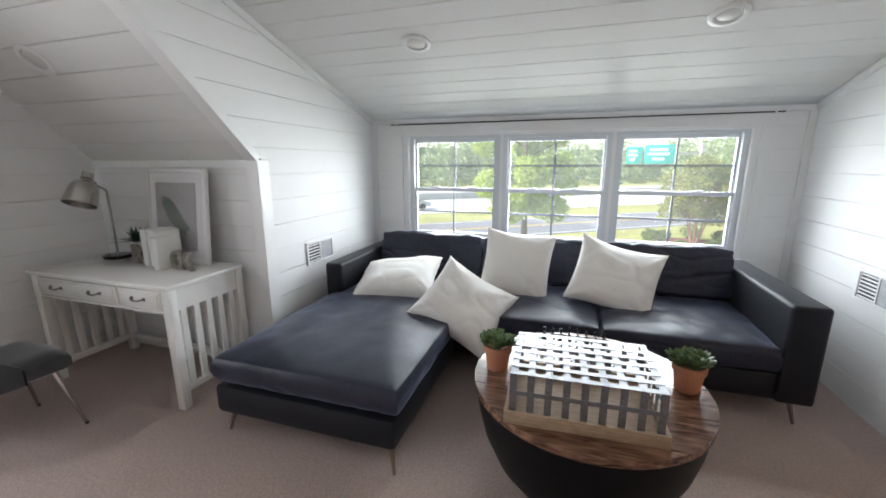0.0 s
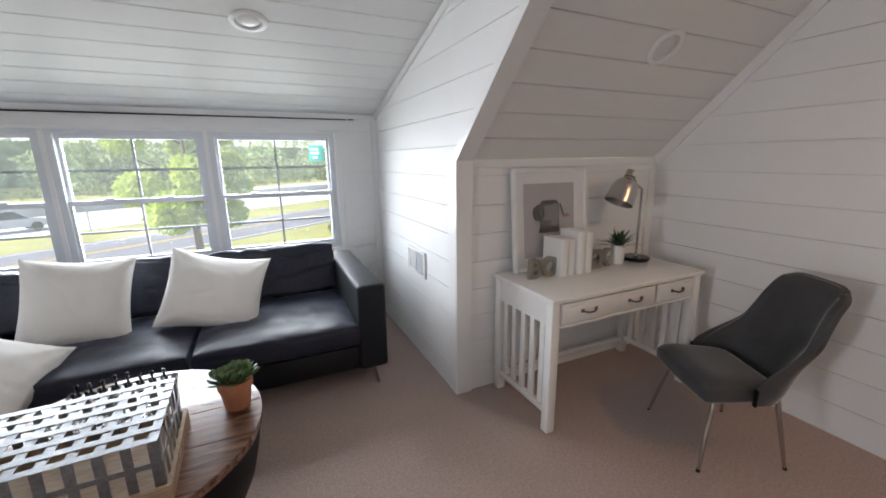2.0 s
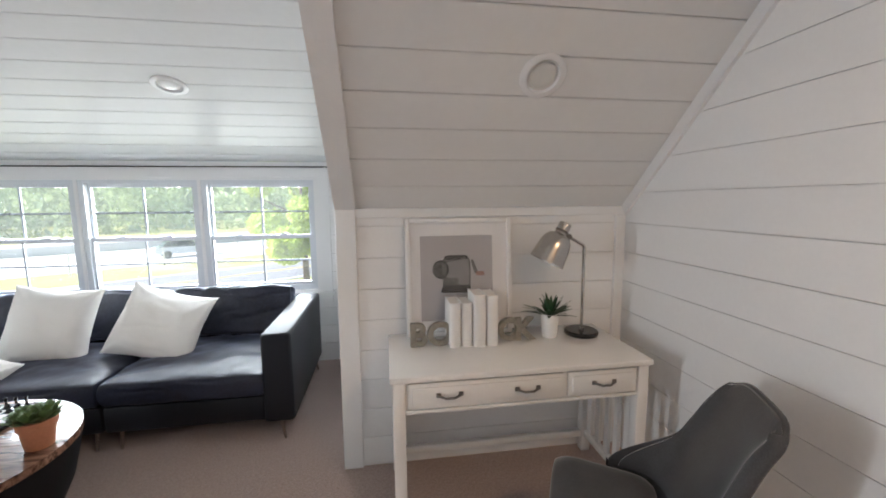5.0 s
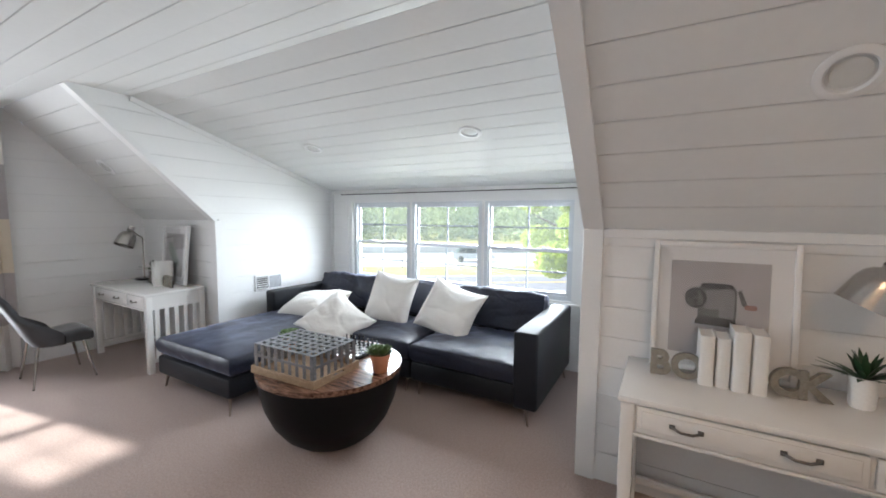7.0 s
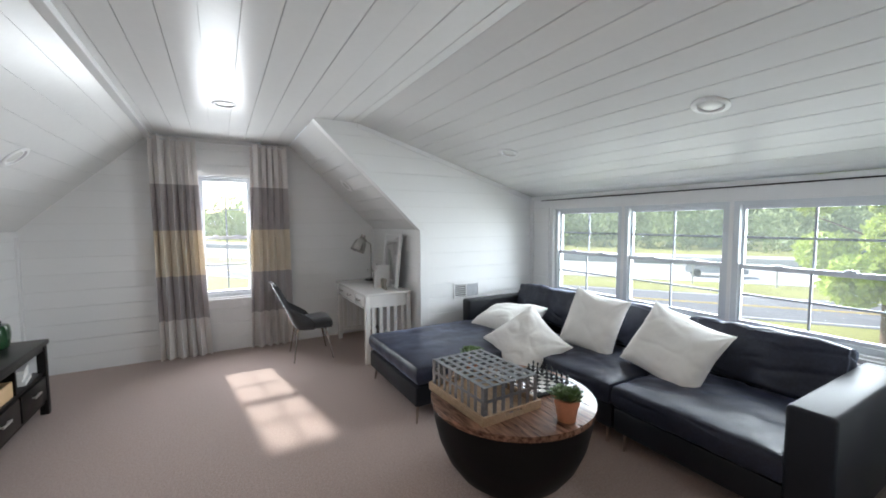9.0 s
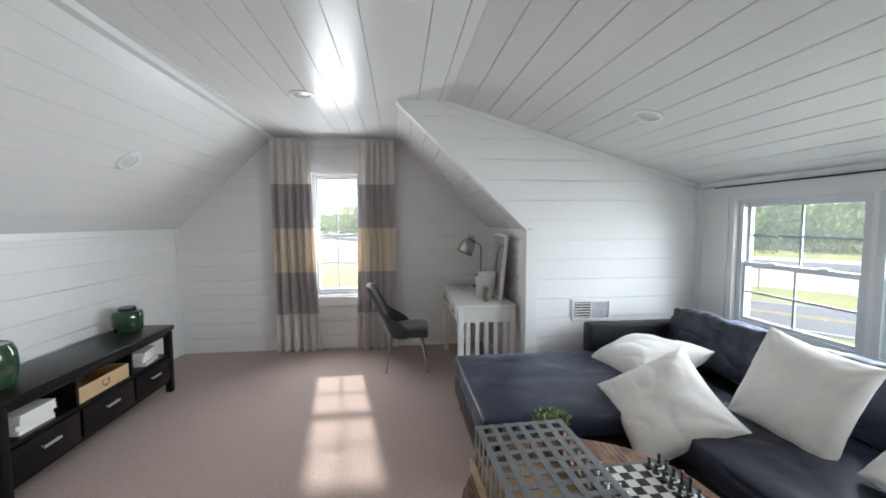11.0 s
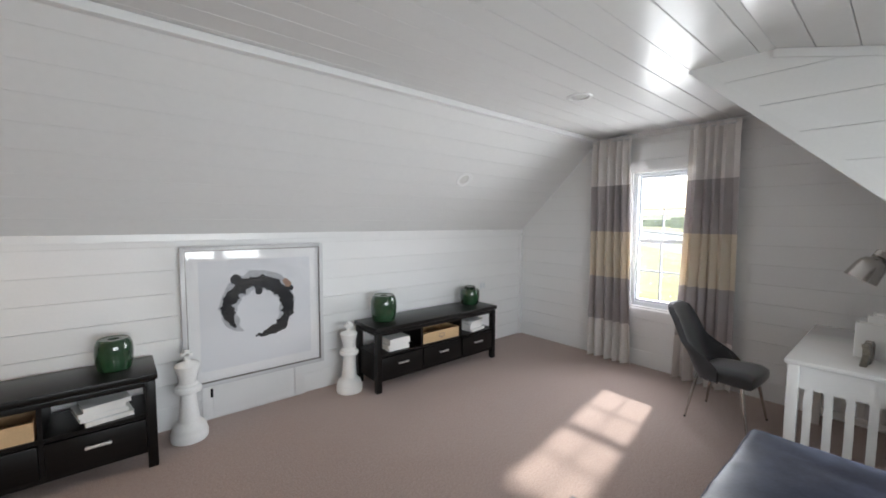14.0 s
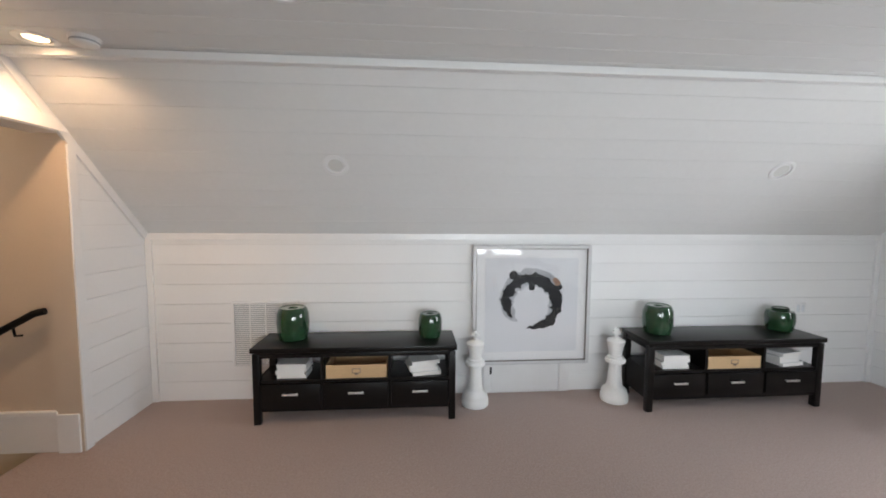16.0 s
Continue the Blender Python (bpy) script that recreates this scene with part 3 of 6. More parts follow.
# roof skin that closes the attic from outside
rf = bmesh.new()
for pts in ([(XW - .3, YS - .3, KNEE + .1), (XE + .3, YS - .3, KNEE + .1), (XE + .3, YA, TOP + .35), (XW - .3, YA, TOP + .35)],
            [(XW - .3, YA, TOP + .35), (XE + .3, YA, TOP + .35), (XE + .3, YF, TOP + .35), (XW - .3, YF, TOP + .35)],
            [(DX0 - .3, YF, TOP + .35), (DX1 + .3, YF, TOP + .35), (DX1 + .3, YD + .2, DTOP + .3), (DX0 - .3, YD + .2, DTOP + .3)],
            [(XW - .3, YF, TOP + .35), (DX0 - .3, YF, TOP + .35), (DX0 - .3, YN + .3, KNEE + .15), (XW - .3, YN + .3, KNEE + .15)],
            [(DX1 + .3, YF, TOP + .35), (XE + .3, YF, TOP + .35), (XE + .3, YN + .3, KNEE + .15), (DX1 + .3, YN + .3, KNEE + .15)]):
    lo = [rf.verts.new(p) for p in pts]
    hi = [rf.verts.new((p[0], p[1], p[2] + 0.1)) for p in pts]
    rf.faces.new(lo), rf.faces.new(hi)
    for i in range(4):
        rf.faces.new((lo[i], lo[(i + 1) % 4], hi[(i + 1) % 4], hi[i]))
structure("roof", rf, BLACK, "dark shingle roof over the attic", "roof")


# ---------- outdoors ----------
GRASS = material("mown_grass", (0.32, 0.32, 0.09), 0.9, vary=0.3, scale=0.25, fine=5, bump=0.4, depth=0.03)
ASPHALT = material("grey_asphalt", (0.20, 0.20, 0.21), 0.85, vary=0.12, scale=0.4, fine=20, bump=0.2)
CONCRETE = material("pale_highway_concrete", (0.62, 0.61, 0.59), 0.85, vary=0.08, scale=0.2, fine=8)
BARRIER = material("barrier_concrete", (0.55, 0.53, 0.50), 0.85, vary=0.1, scale=0.6)
YELLOW = material("yellow_road_paint", (0.65, 0.46, 0.06), 0.7)
WHITEPAINT = material("white_road_paint", (0.75, 0.75, 0.73), 0.7)
BARK = material("bark", (0.16, 0.11, 0.08), 0.9, vary=0.3, scale=8, bump=0.5)
REDBARK = material("smooth_red_bark", (0.36, 0.20, 0.14), 0.8, vary=0.2, scale=8)
MULCH = material("red_mulch", (0.22, 0.09, 0.05), 0.95, vary=0.4, scale=12, bump=0.6)
GREENLEAF = material("sunlit_leaf", (0.46, 0.56, 0.12), 0.6, vary=0.35, scale=1.2, fine=5)
MYRTLE = material("myrtle_leaf", (0.32, 0.34, 0.09), 0.6, vary=0.35, scale=1.2, fine=5)
WOODS = material("forest_leaf", (0.36, 0.44, 0.22), 0.7, vary=0.45, scale=0.08, fine=0.6)
SHRUB = material("shrub_leaf", (0.17, 0.22, 0.06), 0.7, vary=0.3, scale=3)
SIGN = material("highway_sign_green", (0.01, 0.42, 0.34), 0.5, vary=0.03)
for leafy in (GREENLEAF, MYRTLE, WOODS, SHRUB):
    nt = leafy.node_tree
    tl, mx = nt.nodes.new("ShaderNodeBsdfTranslucent"), nt.nodes.new("ShaderNodeMixShader")
    mx.inputs[0].default_value = 0.4
    pb = nt.nodes["Principled BSDF"]
    nt.links.new(pb.inputs["Base Color"].links[0].from_socket, tl.inputs["Color"])
    nt.links.new(pb.outputs[0], mx.inputs[1])
    nt.links.new(tl.outputs[0], mx.inputs[2])
    nt.links.new(mx.outputs[0], nt.nodes["Material Output"].inputs["Surface"])
GZ = -3.2
structure("ground", B((-900, -900, GZ - 0.5), (900, 900, GZ)), GRASS, "mown yellow-green grass verge beyond the house", "ground")
RA = radians(36)
ALONG, ACROSS = Vector((math.cos(RA), math.sin(RA), 0)), Vector((-math.sin(RA), math.cos(RA), 0))


def strip(name, d0, d1, z0, z1, mat, label, category, s0=-400, s1=400):
    return structure(name, prism(bmesh.new(), [(s0, d0), (s1, d0), (s1, d1), (s0, d1)], (0, 0, z0), ALONG, ACROSS, (0, 0, 1), z1 - z0), mat, label, category)


road = strip("road_near", 22.5, 30.0, GZ - 0.1, GZ + 0.02, ASPHALT, "grey asphalt side road with a double yellow line", "road")
for d in (26.1, 26.4):
    part("line", prism(bmesh.new(), [(-200, d), (200, d), (200, d + 0.12), (-200, d + 0.12)], (0, 0, GZ + 0.02), ALONG, ACROSS, (0, 0, 1), 0.008), YELLOW, road, smooth=False)
for d in (22.9, 29.5):
    part("line", prism(bmesh.new(), [(-200, d), (200, d), (200, d + 0.12), (-200, d + 0.12)], (0, 0, GZ + 0.02), ALONG, ACROSS, (0, 0, 1), 0.008), WHITEPAINT, road, smooth=False)
strip("road_highway", 36, 49.5, GZ - 0.1, GZ + 0.03, CONCRETE, "pale sunlit concrete highway carriageway", "road")
strip("road_highway_far", 52, 66, GZ - 0.1, GZ + 0.03, CONCRETE, "pale sunlit concrete highway carriageway", "road")
strip("median_barrier", 50.3, 50.9, GZ, GZ + 0.85, BARRIER, "grey concrete median barrier", "barrier")

rng = np.random.default_rng(5)


def leaf_cloud(centres, radii, count, size, squash=0.8):
    """Vertices and faces of many small bent leaves spread over the shells of clumps."""
    which = rng.choice(len(centres), count, p=np.array(radii) ** 2 / np.sum(np.array(radii) ** 2))
    way = rng.normal(size=(count, 3))
    way /= np.linalg.norm(way, axis=1)[:, None]
    r = np.array(radii)[which] * (0.55 + 0.5 * rng.random(count))
    place = np.array(centres)[which] + way * r[:, None] * np.array([1, 1, squash])
    a = rng.normal(size=(count, 3))
    a /= np.linalg.norm(a, axis=1)[:, None]
    b = np.cross(a, rng.normal(size=(count, 3)))
    b /= np.linalg.norm(b, axis=1)[:, None]
    s = size * (0.6 + 0.8 * rng.random(count))[:, None]
    quad = np.stack([place - a * s, place - b * s * 0.5, place + a * s, place + b * s * 0.5], 1).reshape(-1, 3)
    return quad


def leaf_mesh(name, quads, mat):
    me = bpy.data.meshes.new(name)
    n = len(quads) // 4
    me.from_pydata(quads.tolist(), [], np.arange(4 * n).reshape(-1, 4).tolist())
    me.materials.append(mat)
    return new(name, me)


def build_tree(x, y, height, spread, crown_low, trunks, bark, leafmat, leaves, size, label):
    t = thing("tree", pose(x, y, GZ), label, "tree")
    bm = bmesh.new()
    centres, radii = [], []
    for k in range(trunks):
        a = 2 * math.pi * k / trunks + 0.4
        lean = 0.0 if trunks == 1 else 0.22
        top = Vector((math.cos(a) * lean * height, math.sin(a) * lean * height, height * 0.72))
        r = 0.022 * height / (1 if trunks == 1 else 1.8)
        mid = top * 0.5 + Vector((0.03 * height * math.sin(k * 3), 0.02 * height, 0))
        rod(bm, (math.cos(a) * 0.1, math.sin(a) * 0.1, -0.05), mid, r, r * 0.7, 9)
        rod(bm, mid, top, r * 0.7, r * 0.25, 9)
        for j in range(7):
            f = 0.42 + 0.08 * j
            p = mid.lerp(top, (f - 0.42) / 0.5)
            b = rng.random() * 6.28
            q = p + Vector((math.cos(b), math.sin(b), 0.5)) * spread * 0.38
            rod(bm, p, q, r * 0.35, r * 0.1, 6)
    part("trunk", bm, bark, t)
    for k in range(26):
        h = crown_low + (height - crown_low) * rng.random()
        f = math.sin(math.pi * min(0.95, 0.18 + 0.75 * (h - crown_low) / (height - crown_low)))
        a, rr = rng.random() * 6.28, spread * 0.42 * f * math.sqrt(rng.random())
        centres.append((rr * math.cos(a), rr * math.sin(a), h))
        radii.append(spread * (0.10 + 0.10 * rng.random()))
    crown = leaf_mesh("crown", leaf_cloud(centres, radii, leaves, size), leafmat)
    crown.parent = t
    return t


build_tree(-1.7, 21.0, 8.4, 5.4, 2.1, 1, BARK, GREENLEAF, 26000, 0.115, "young bright-green broadleaf tree beside the road")
build_tree(7.6, 26.0, 4.6, 4.6, 1.7, 6, REDBARK, MYRTLE, 12000, 0.085, "multi-stemmed crape myrtle with reddish trunks in mulch")
bed = bmesh.new()
lathe(bed, [(2.4, 0.0), (2.2, 0.07), (0.0, 0.1)], 28, Matrix.Translation((7.6, 26.0, GZ)))
structure("mulch_bed", bed, MULCH, "red mulch bed under the crape myrtle", "ground")
for k in range(9):
    a = k * 0.7
    x, y, r = 7.6 + 2.3 * math.cos(a), 26.0 + 2.1 * math.sin(a), 0.38 + 0.12 * (k % 3)
    ob = leaf_mesh("shrub", leaf_cloud([(0, 0, r * 0.7)], [r], 700, 0.06), SHRUB)
    ob.location = (x, y, GZ + 0.05)
    tagged(ob, "low rounded green shrub in the mulch bed", "shrub", "shrubs round the myrtle")

cen, rad = [], []
for k in range(520):
    s, d = -260 + 520 * rng.random(), 84 + 60 * rng.random() ** 1.5
    h = (5.0 + 8.5 * rng.random()) * (0.75 + 0.25 * math.sin(s * 0.045 + 1.0)) + (d - 84) * 0.07
    p = ALONG * s + ACROSS * d
    for z in np.linspace(1.0, h, 5):
        cen.append((p.x + rng.normal() * 1.2, p.y + rng.normal() * 1.2, GZ + z))
        rad.append(2.1 + 1.3 * rng.random())
quads = leaf_cloud(cen, rad, 120000, 0.6)
tagged(leaf_mesh("woods", quads, WOODS), "dense green woods beyond the highway", "woods", "", "stuff")
cen, rad = [], []
for k in range(160):
    s, d = -150 + 300 * rng.random(), 72 + 10 * rng.random()
    p = ALONG * s + ACROSS * d
    cen.append((p.x, p.y, GZ + 0.5))
    rad.append(0.7 + 1.0 * rng.random())
tagged(leaf_mesh("hedge", leaf_cloud(cen, rad, 16000, 0.22), SHRUB), "rough shrubs along the highway verge", "shrubs", "", "stuff")
structure("far_hill", lathe(bmesh.new(), [(520, -3), (520, 8), (545, 15), (580, -3)], 96, Matrix.Translation((0, 0, GZ))), WOODS, "far wooded ridge on the horizon", "backdrop")

fence = thing("roadside_fence", Matrix(), "slim wire fence posts along the highway verge", "fence")
for k in range(26):
    p = ALONG * (-60 + 5.2 * k) + ACROSS * 34.5
    part("post", rod(bmesh.new(), (p.x, p.y, GZ), (p.x, p.y, GZ + 1.5), 0.06, None, 6), BARRIER, fence)
for z in (0.7, 1.35):
    a, b = ALONG * -60 + ACROSS * 34.5, ALONG * 70 + ACROSS * 34.5
    part("wire", rod(bmesh.new(), (a.x, a.y, GZ + z), (b.x, b.y, GZ + z), 0.012, None, 5), BARRIER, fence)

gantry = thing("highway_sign", pose(14.5, 82.0, GZ, 0, 0, -8), "green overhead highway sign with white border on a gantry", "sign")
for cx, w, h in ((-2.6, 2.7, 3.1), (1.6, 5.0, 3.4)):
    bd = part("sign_board", B((cx - w / 2, -0.1, 4.6), (cx + w / 2, 0.05, 4.6 + h), 0.05), SIGN, gantry)
    for z, f in ((0.75, 0.7), (0.52, 0.8), (0.26, 0.5)):
        part("lettering_bar", B((cx - w * f / 2, -0.13, 4.6 + h * z - 0.22), (cx + w * f / 2 - 0.5, -0.1, 4.6 + h * z + 0.22)), WHITEPAINT, bd, smooth=False)
part("beam", B((-6, 0.1, 6.2), (9.0, 0.5, 6.7)), STEEL, gantry)
part("post", rod(bmesh.new(), (8.0, 0.4, 0), (8.0, 0.4, 8.0), 0.45, 0.4, 12), BARRIER, gantry)

CARS = {c: material("car_paint_" + c, v, 0.25, vary=0.02, coat=0.6) for c, v in (("silver", (0.45, 0.46, 0.48)), ("dark", (0.04, 0.045, 0.055)), ("white", (0.8, 0.8, 0.8)), ("red", (0.30, 0.03, 0.03)))}


def build_car(s, d, paint, label, truck=False):
    p = ALONG * s + ACROSS * d
    c = thing("truck" if truck else "car", pose(p.x, p.y, GZ + 0.03, 0, 0, 36), label, "truck" if truck else "car", "vehicles on the highway")
    if truck:
        part("box_body", B((-6.5, -1.25, 1.1), (3.2, 1.25, 3.9), 0.06), CARS["white"], c)
        part("cab", B((3.5, -1.2, 0.6), (6.2, 1.2, 3.0), 0.25), CARS["white"], c)
        part("windscreen", B((6.0, -1.05, 1.9), (6.23, 1.05, 2.7), 0.03), SCREEN, c)
        part("chassis", B((-6.3, -0.9, 0.6), (6.0, 0.9, 1.1)), BLACK, c)
        wheels = [(-5.5, 0.5), (-4.2, 0.5), (4.6, 0.5)]
    else:
        body = prism(bmesh.new(), [(-2.25, .35), (2.25, .35), (2.3, .7), (1.3, .92), (-2.2, .98), (-2.3, .7)], (0, -0.88, 0), (1, 0, 0), (0, 0, 1), (0, 1, 0), 1.76)
        part("body", body, paint, c, smooth=False)
        part("cabin", prism(bmesh.new(), [(-1.9, .95), (1.15, .92), (0.4, 1.45), (-1.2, 1.47)], (0, -0.75, 0), (1, 0, 0), (0, 0, 1), (0, 1, 0), 1.5), SCREEN, c, smooth=False)
        part("roof", B((-1.15, -0.7, 1.455), (0.38, 0.7, 1.49), 0.01), paint, c)
        wheels = [(-1.4, 0.33), (1.4, 0.33)]
    for x, r in wheels:
        for y in (-0.8, 0.8):
            part("wheel", rod(bmesh.new(), (x, y - 0.11, r), (x, y + 0.11, r), r, None, 16), BLACK, c)


build_car(-22, 55, CARS["white"], "white box truck on the highway", True)
build_car(10, 40, CARS["silver"], "silver saloon car on the highway")
strip("wooded_rise", 118, 200, GZ - 1, GZ + 9.5, WOODS, "wooded rise behind the trees", "backdrop")
build_car(-8, 45, CARS["silver"], "silver car on the highway")
build_car(27, 57, CARS["dark"], "dark car on the far carriageway")
build_car(-45, 41, CARS["dark"], "dark car on the highway")


# ---------- soft things ----------
def cushion(w, d, h, n=14, puff=0.35, crown=0.0, wrinkle=0.004, seed=0, crease=0.0):
    """A padded block, w x d x h, its base at z 0, with rounded edges and slight creases."""
    bm = bmesh.new()
    bmesh.ops.create_cube(bm, size=1.0)
    bmesh.ops.subdivide_edges(bm, edges=bm.edges[:], cuts=n, use_grid_fill=True)
    for v in bm.verts:
        x, y, z = v.co * 2
        ex, ey = abs(x) ** 6, abs(y) ** 6
        z2 = z * (1 - 0.30 * puff * max(ex, ey)) + (crown * (1 - x * x) * (1 - y * y) if z > 0 else 0)
        k = 1 - 0.035 * puff * abs(z) ** 2
        p = Vector((x * w / 2 * k, y * d / 2 * k, (z2 + 1) * h / 2))
        nn = noise.noise(Vector((p.x * 7 + seed, p.y * 7, p.z * 5))) * wrinkle + noise.noise(Vector((p.x * 22 + seed, p.y * 16, p.z * 9))) * wrinkle * 0.35
        if crease:
            a, b = noise.noise(Vector((p.x * 2.6 + p.z * 5 + seed, p.z * 3 - p.x * 1.8, p.y * 3.0))), noise.noise(Vector((p.x * 5 - p.z * 7, p.z * 5 + p.x * 3 + seed, p.y * 6.0)))
            nn -= crease * (max(0.0, 1 - 7 * abs(a)) + 0.5 * max(0.0, 1 - 6 * abs(b)))
        v.co = p + Vector((x, y, z)).normalized() * nn
    bmesh.ops.smooth_vert(bm, verts=bm.verts[:], factor=0.5, use_axis_x=True, use_axis_y=True, use_axis_z=True)
    return bm


def sack(w, h, t, n=44, seed=0, slump=0.0):
    """A square throw pillow standing on its lower edge in the xz plane, with drawn-in sides and pointed corners."""
    bm = bmesh.new()
    grid = {}
    for side in (1, -1):
        for i in range(n + 1):
            for j in range(n + 1):
                edge = i in (0, n) or j in (0, n)
                if edge and (0, i, j) in grid:
                    grid[side, i, j] = grid[0, i, j]
                    continue
                x, z = 2 * i / n - 1, 2 * j / n - 1
                px = x * w / 2 * (1 - 0.09 * (1 - z * z) * abs(x))
                pz = z * h / 2 * (1 - 0.09 * (1 - x * x) * abs(z))
                th = t / 2 * ((1 - x ** 4) * (1 - z ** 4)) ** 0.55
                th *= 1 + 0.10 * noise.noise(Vector((x * 2.0 + seed, z * 2.0, side))) - slump * 0.3 * z
                f = min(1.0, th / 0.03)
                fold = 0.0
                for cx in (-1, 1):
                    for cz in (-1, 1):
                        dist = math.hypot(x - cx, z - cz)
                        turn = math.atan2(z - cz, x - cx)
                        fold += math.sin(turn * (9 + cx) + seed * (2 + cz) + side) * max(0.0, 1 - dist / 1.15) ** 1.3 * min(1.0, dist / 0.25)
                sag = max(0.0, 1 - 7 * abs(noise.noise(Vector((x * 1.1 + z * 0.8 + seed * 3.1, z * 1.2 - x * 0.6, side * 2)))))
                q = th + f * (0.0065 * fold - 0.005 * sag + 0.005 * noise.noise(Vector((x * 2.0 + seed, z * 2.2, side * 3))) + 0.0015 * noise.noise(Vector((x * 11 + seed, z * 9, side))))
                bend = slump * 0.07 * (z + 1) ** 2 * (1 - 0.6 * x * x)
                v = bm.verts.new((px, side * q + bend, pz + h / 2))
                grid[side, i, j] = v
                if edge:
                    grid[0, i, j] = v
    for side in (1, -1):
        for i in range(n):
            for j in range(n):
                bm.faces.new((grid[side, i, j], grid[side, i + 1, j], grid[side, i + 1, j + 1], grid[side, i, j + 1]))
    return bm


def moved(bm, m):
    bmesh.ops.transform(bm, matrix=m, verts=bm.verts[:])
    return bm


# ---------- sofa ----------
def build_sofa():
    s = thing("sectional_sofa", Matrix(), "charcoal velvet sectional sofa with a chaise on slim metal legs", "sofa")
    x0, x1, yf, yb = -1.45, 1.80, 2.90, 4.06
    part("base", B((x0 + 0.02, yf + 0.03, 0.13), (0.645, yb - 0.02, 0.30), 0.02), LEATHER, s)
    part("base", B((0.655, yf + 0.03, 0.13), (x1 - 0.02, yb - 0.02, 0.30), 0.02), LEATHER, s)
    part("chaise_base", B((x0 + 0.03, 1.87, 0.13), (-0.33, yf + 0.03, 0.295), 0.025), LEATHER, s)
    part("chaise_cushion", moved(cushion(1.12, 1.72, 0.185, 44, 0.85, 0.16, 0.006, 3, 0.004), Matrix.Translation((-0.86, 2.715, 0.30))), VELVET, s)
    part("seat_cushion", moved(cushion(0.96, 0.86, 0.18, 40, 0.7, 0.14, 0.006, 9, 0.005), Matrix.Translation((0.165, 3.33, 0.298))), VELVET, s)
    part("seat_cushion", moved(cushion(0.97, 0.86, 0.18, 40, 0.7, 0.14, 0.008, 21, 0.006), Matrix.Translation((1.135, 3.33, 0.298))), VELVET, s)
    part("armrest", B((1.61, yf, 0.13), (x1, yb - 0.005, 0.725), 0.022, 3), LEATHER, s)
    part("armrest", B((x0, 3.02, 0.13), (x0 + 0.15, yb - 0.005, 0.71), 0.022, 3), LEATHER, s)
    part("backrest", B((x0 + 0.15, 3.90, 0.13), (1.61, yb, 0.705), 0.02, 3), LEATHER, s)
    for cx, w, sd, lean in ((-0.80, 0.98, 1, -14), (0.19, 0.98, 5, -14), (1.15, 0.93, 8, -16)):
        part("back_cushion", moved(cushion(w, 0.21, 0.40, 50, 0.4, 0.05, 0.014, sd, 0.011), pose(cx, 3.77, 0.46, lean, 0, 0)), VELVET, s)
    for x, y, dx, dy in ((-0.36, 1.90, .02, -.02), (-1.35, 1.93, -.03, -.02), (1.70, 2.95, .03, -.02), (1.74, 3.98, .03, .02), (0.58, 2.99, 0, -.02), (0.72, 2.99, 0, -.02), (-1.36, 3.98, -.02, .02), (0.58, 3.98, 0, .02)):
        bm = bmesh.new()
        rod(bm, (x, y, 0.135), (x + dx, y + dy, 0.0), 0.016, 0.008)
        part("leg", bm, BRONZE, s, "slim tapered bronze leg")
    return s


build_sofa()


def build_pillow(m, w, h, t, seed, slump=0.0):
    p = tagged(mesh_object("throw_pillow", sack(w, h, t, 44, seed, slump), LINEN, True), "plump white linen throw pillow on the dark sofa", "pillow", "white pillows on the sofa")
    p.matrix_basis = m
    return p


build_pillow(pose(0.01, 3.36, 0.435, -20, 6, 3), 0.56, 0.56, 0.17, 1, 0.2)
build_pillow(pose(0.70, 3.32, 0.44, -24, 13, -5), 0.62, 0.54, 0.19, 4, 0.5)
build_pillow(pose(-0.28, 2.71, 0.35, -45, 0, 28) @ Matrix.Translation((-0.06, 0, 0.03)) @ pose(0, 0, 0, 0, 40, 0), 0.60, 0.58, 0.19, 7, 0.2)
build_pillow(pose(-0.86, 2.98, 0.475, -70, -6, 8), 0.68, 0.58, 0.25, 12, 0.2)


# ---------- desk ----------
DESK = 0.804


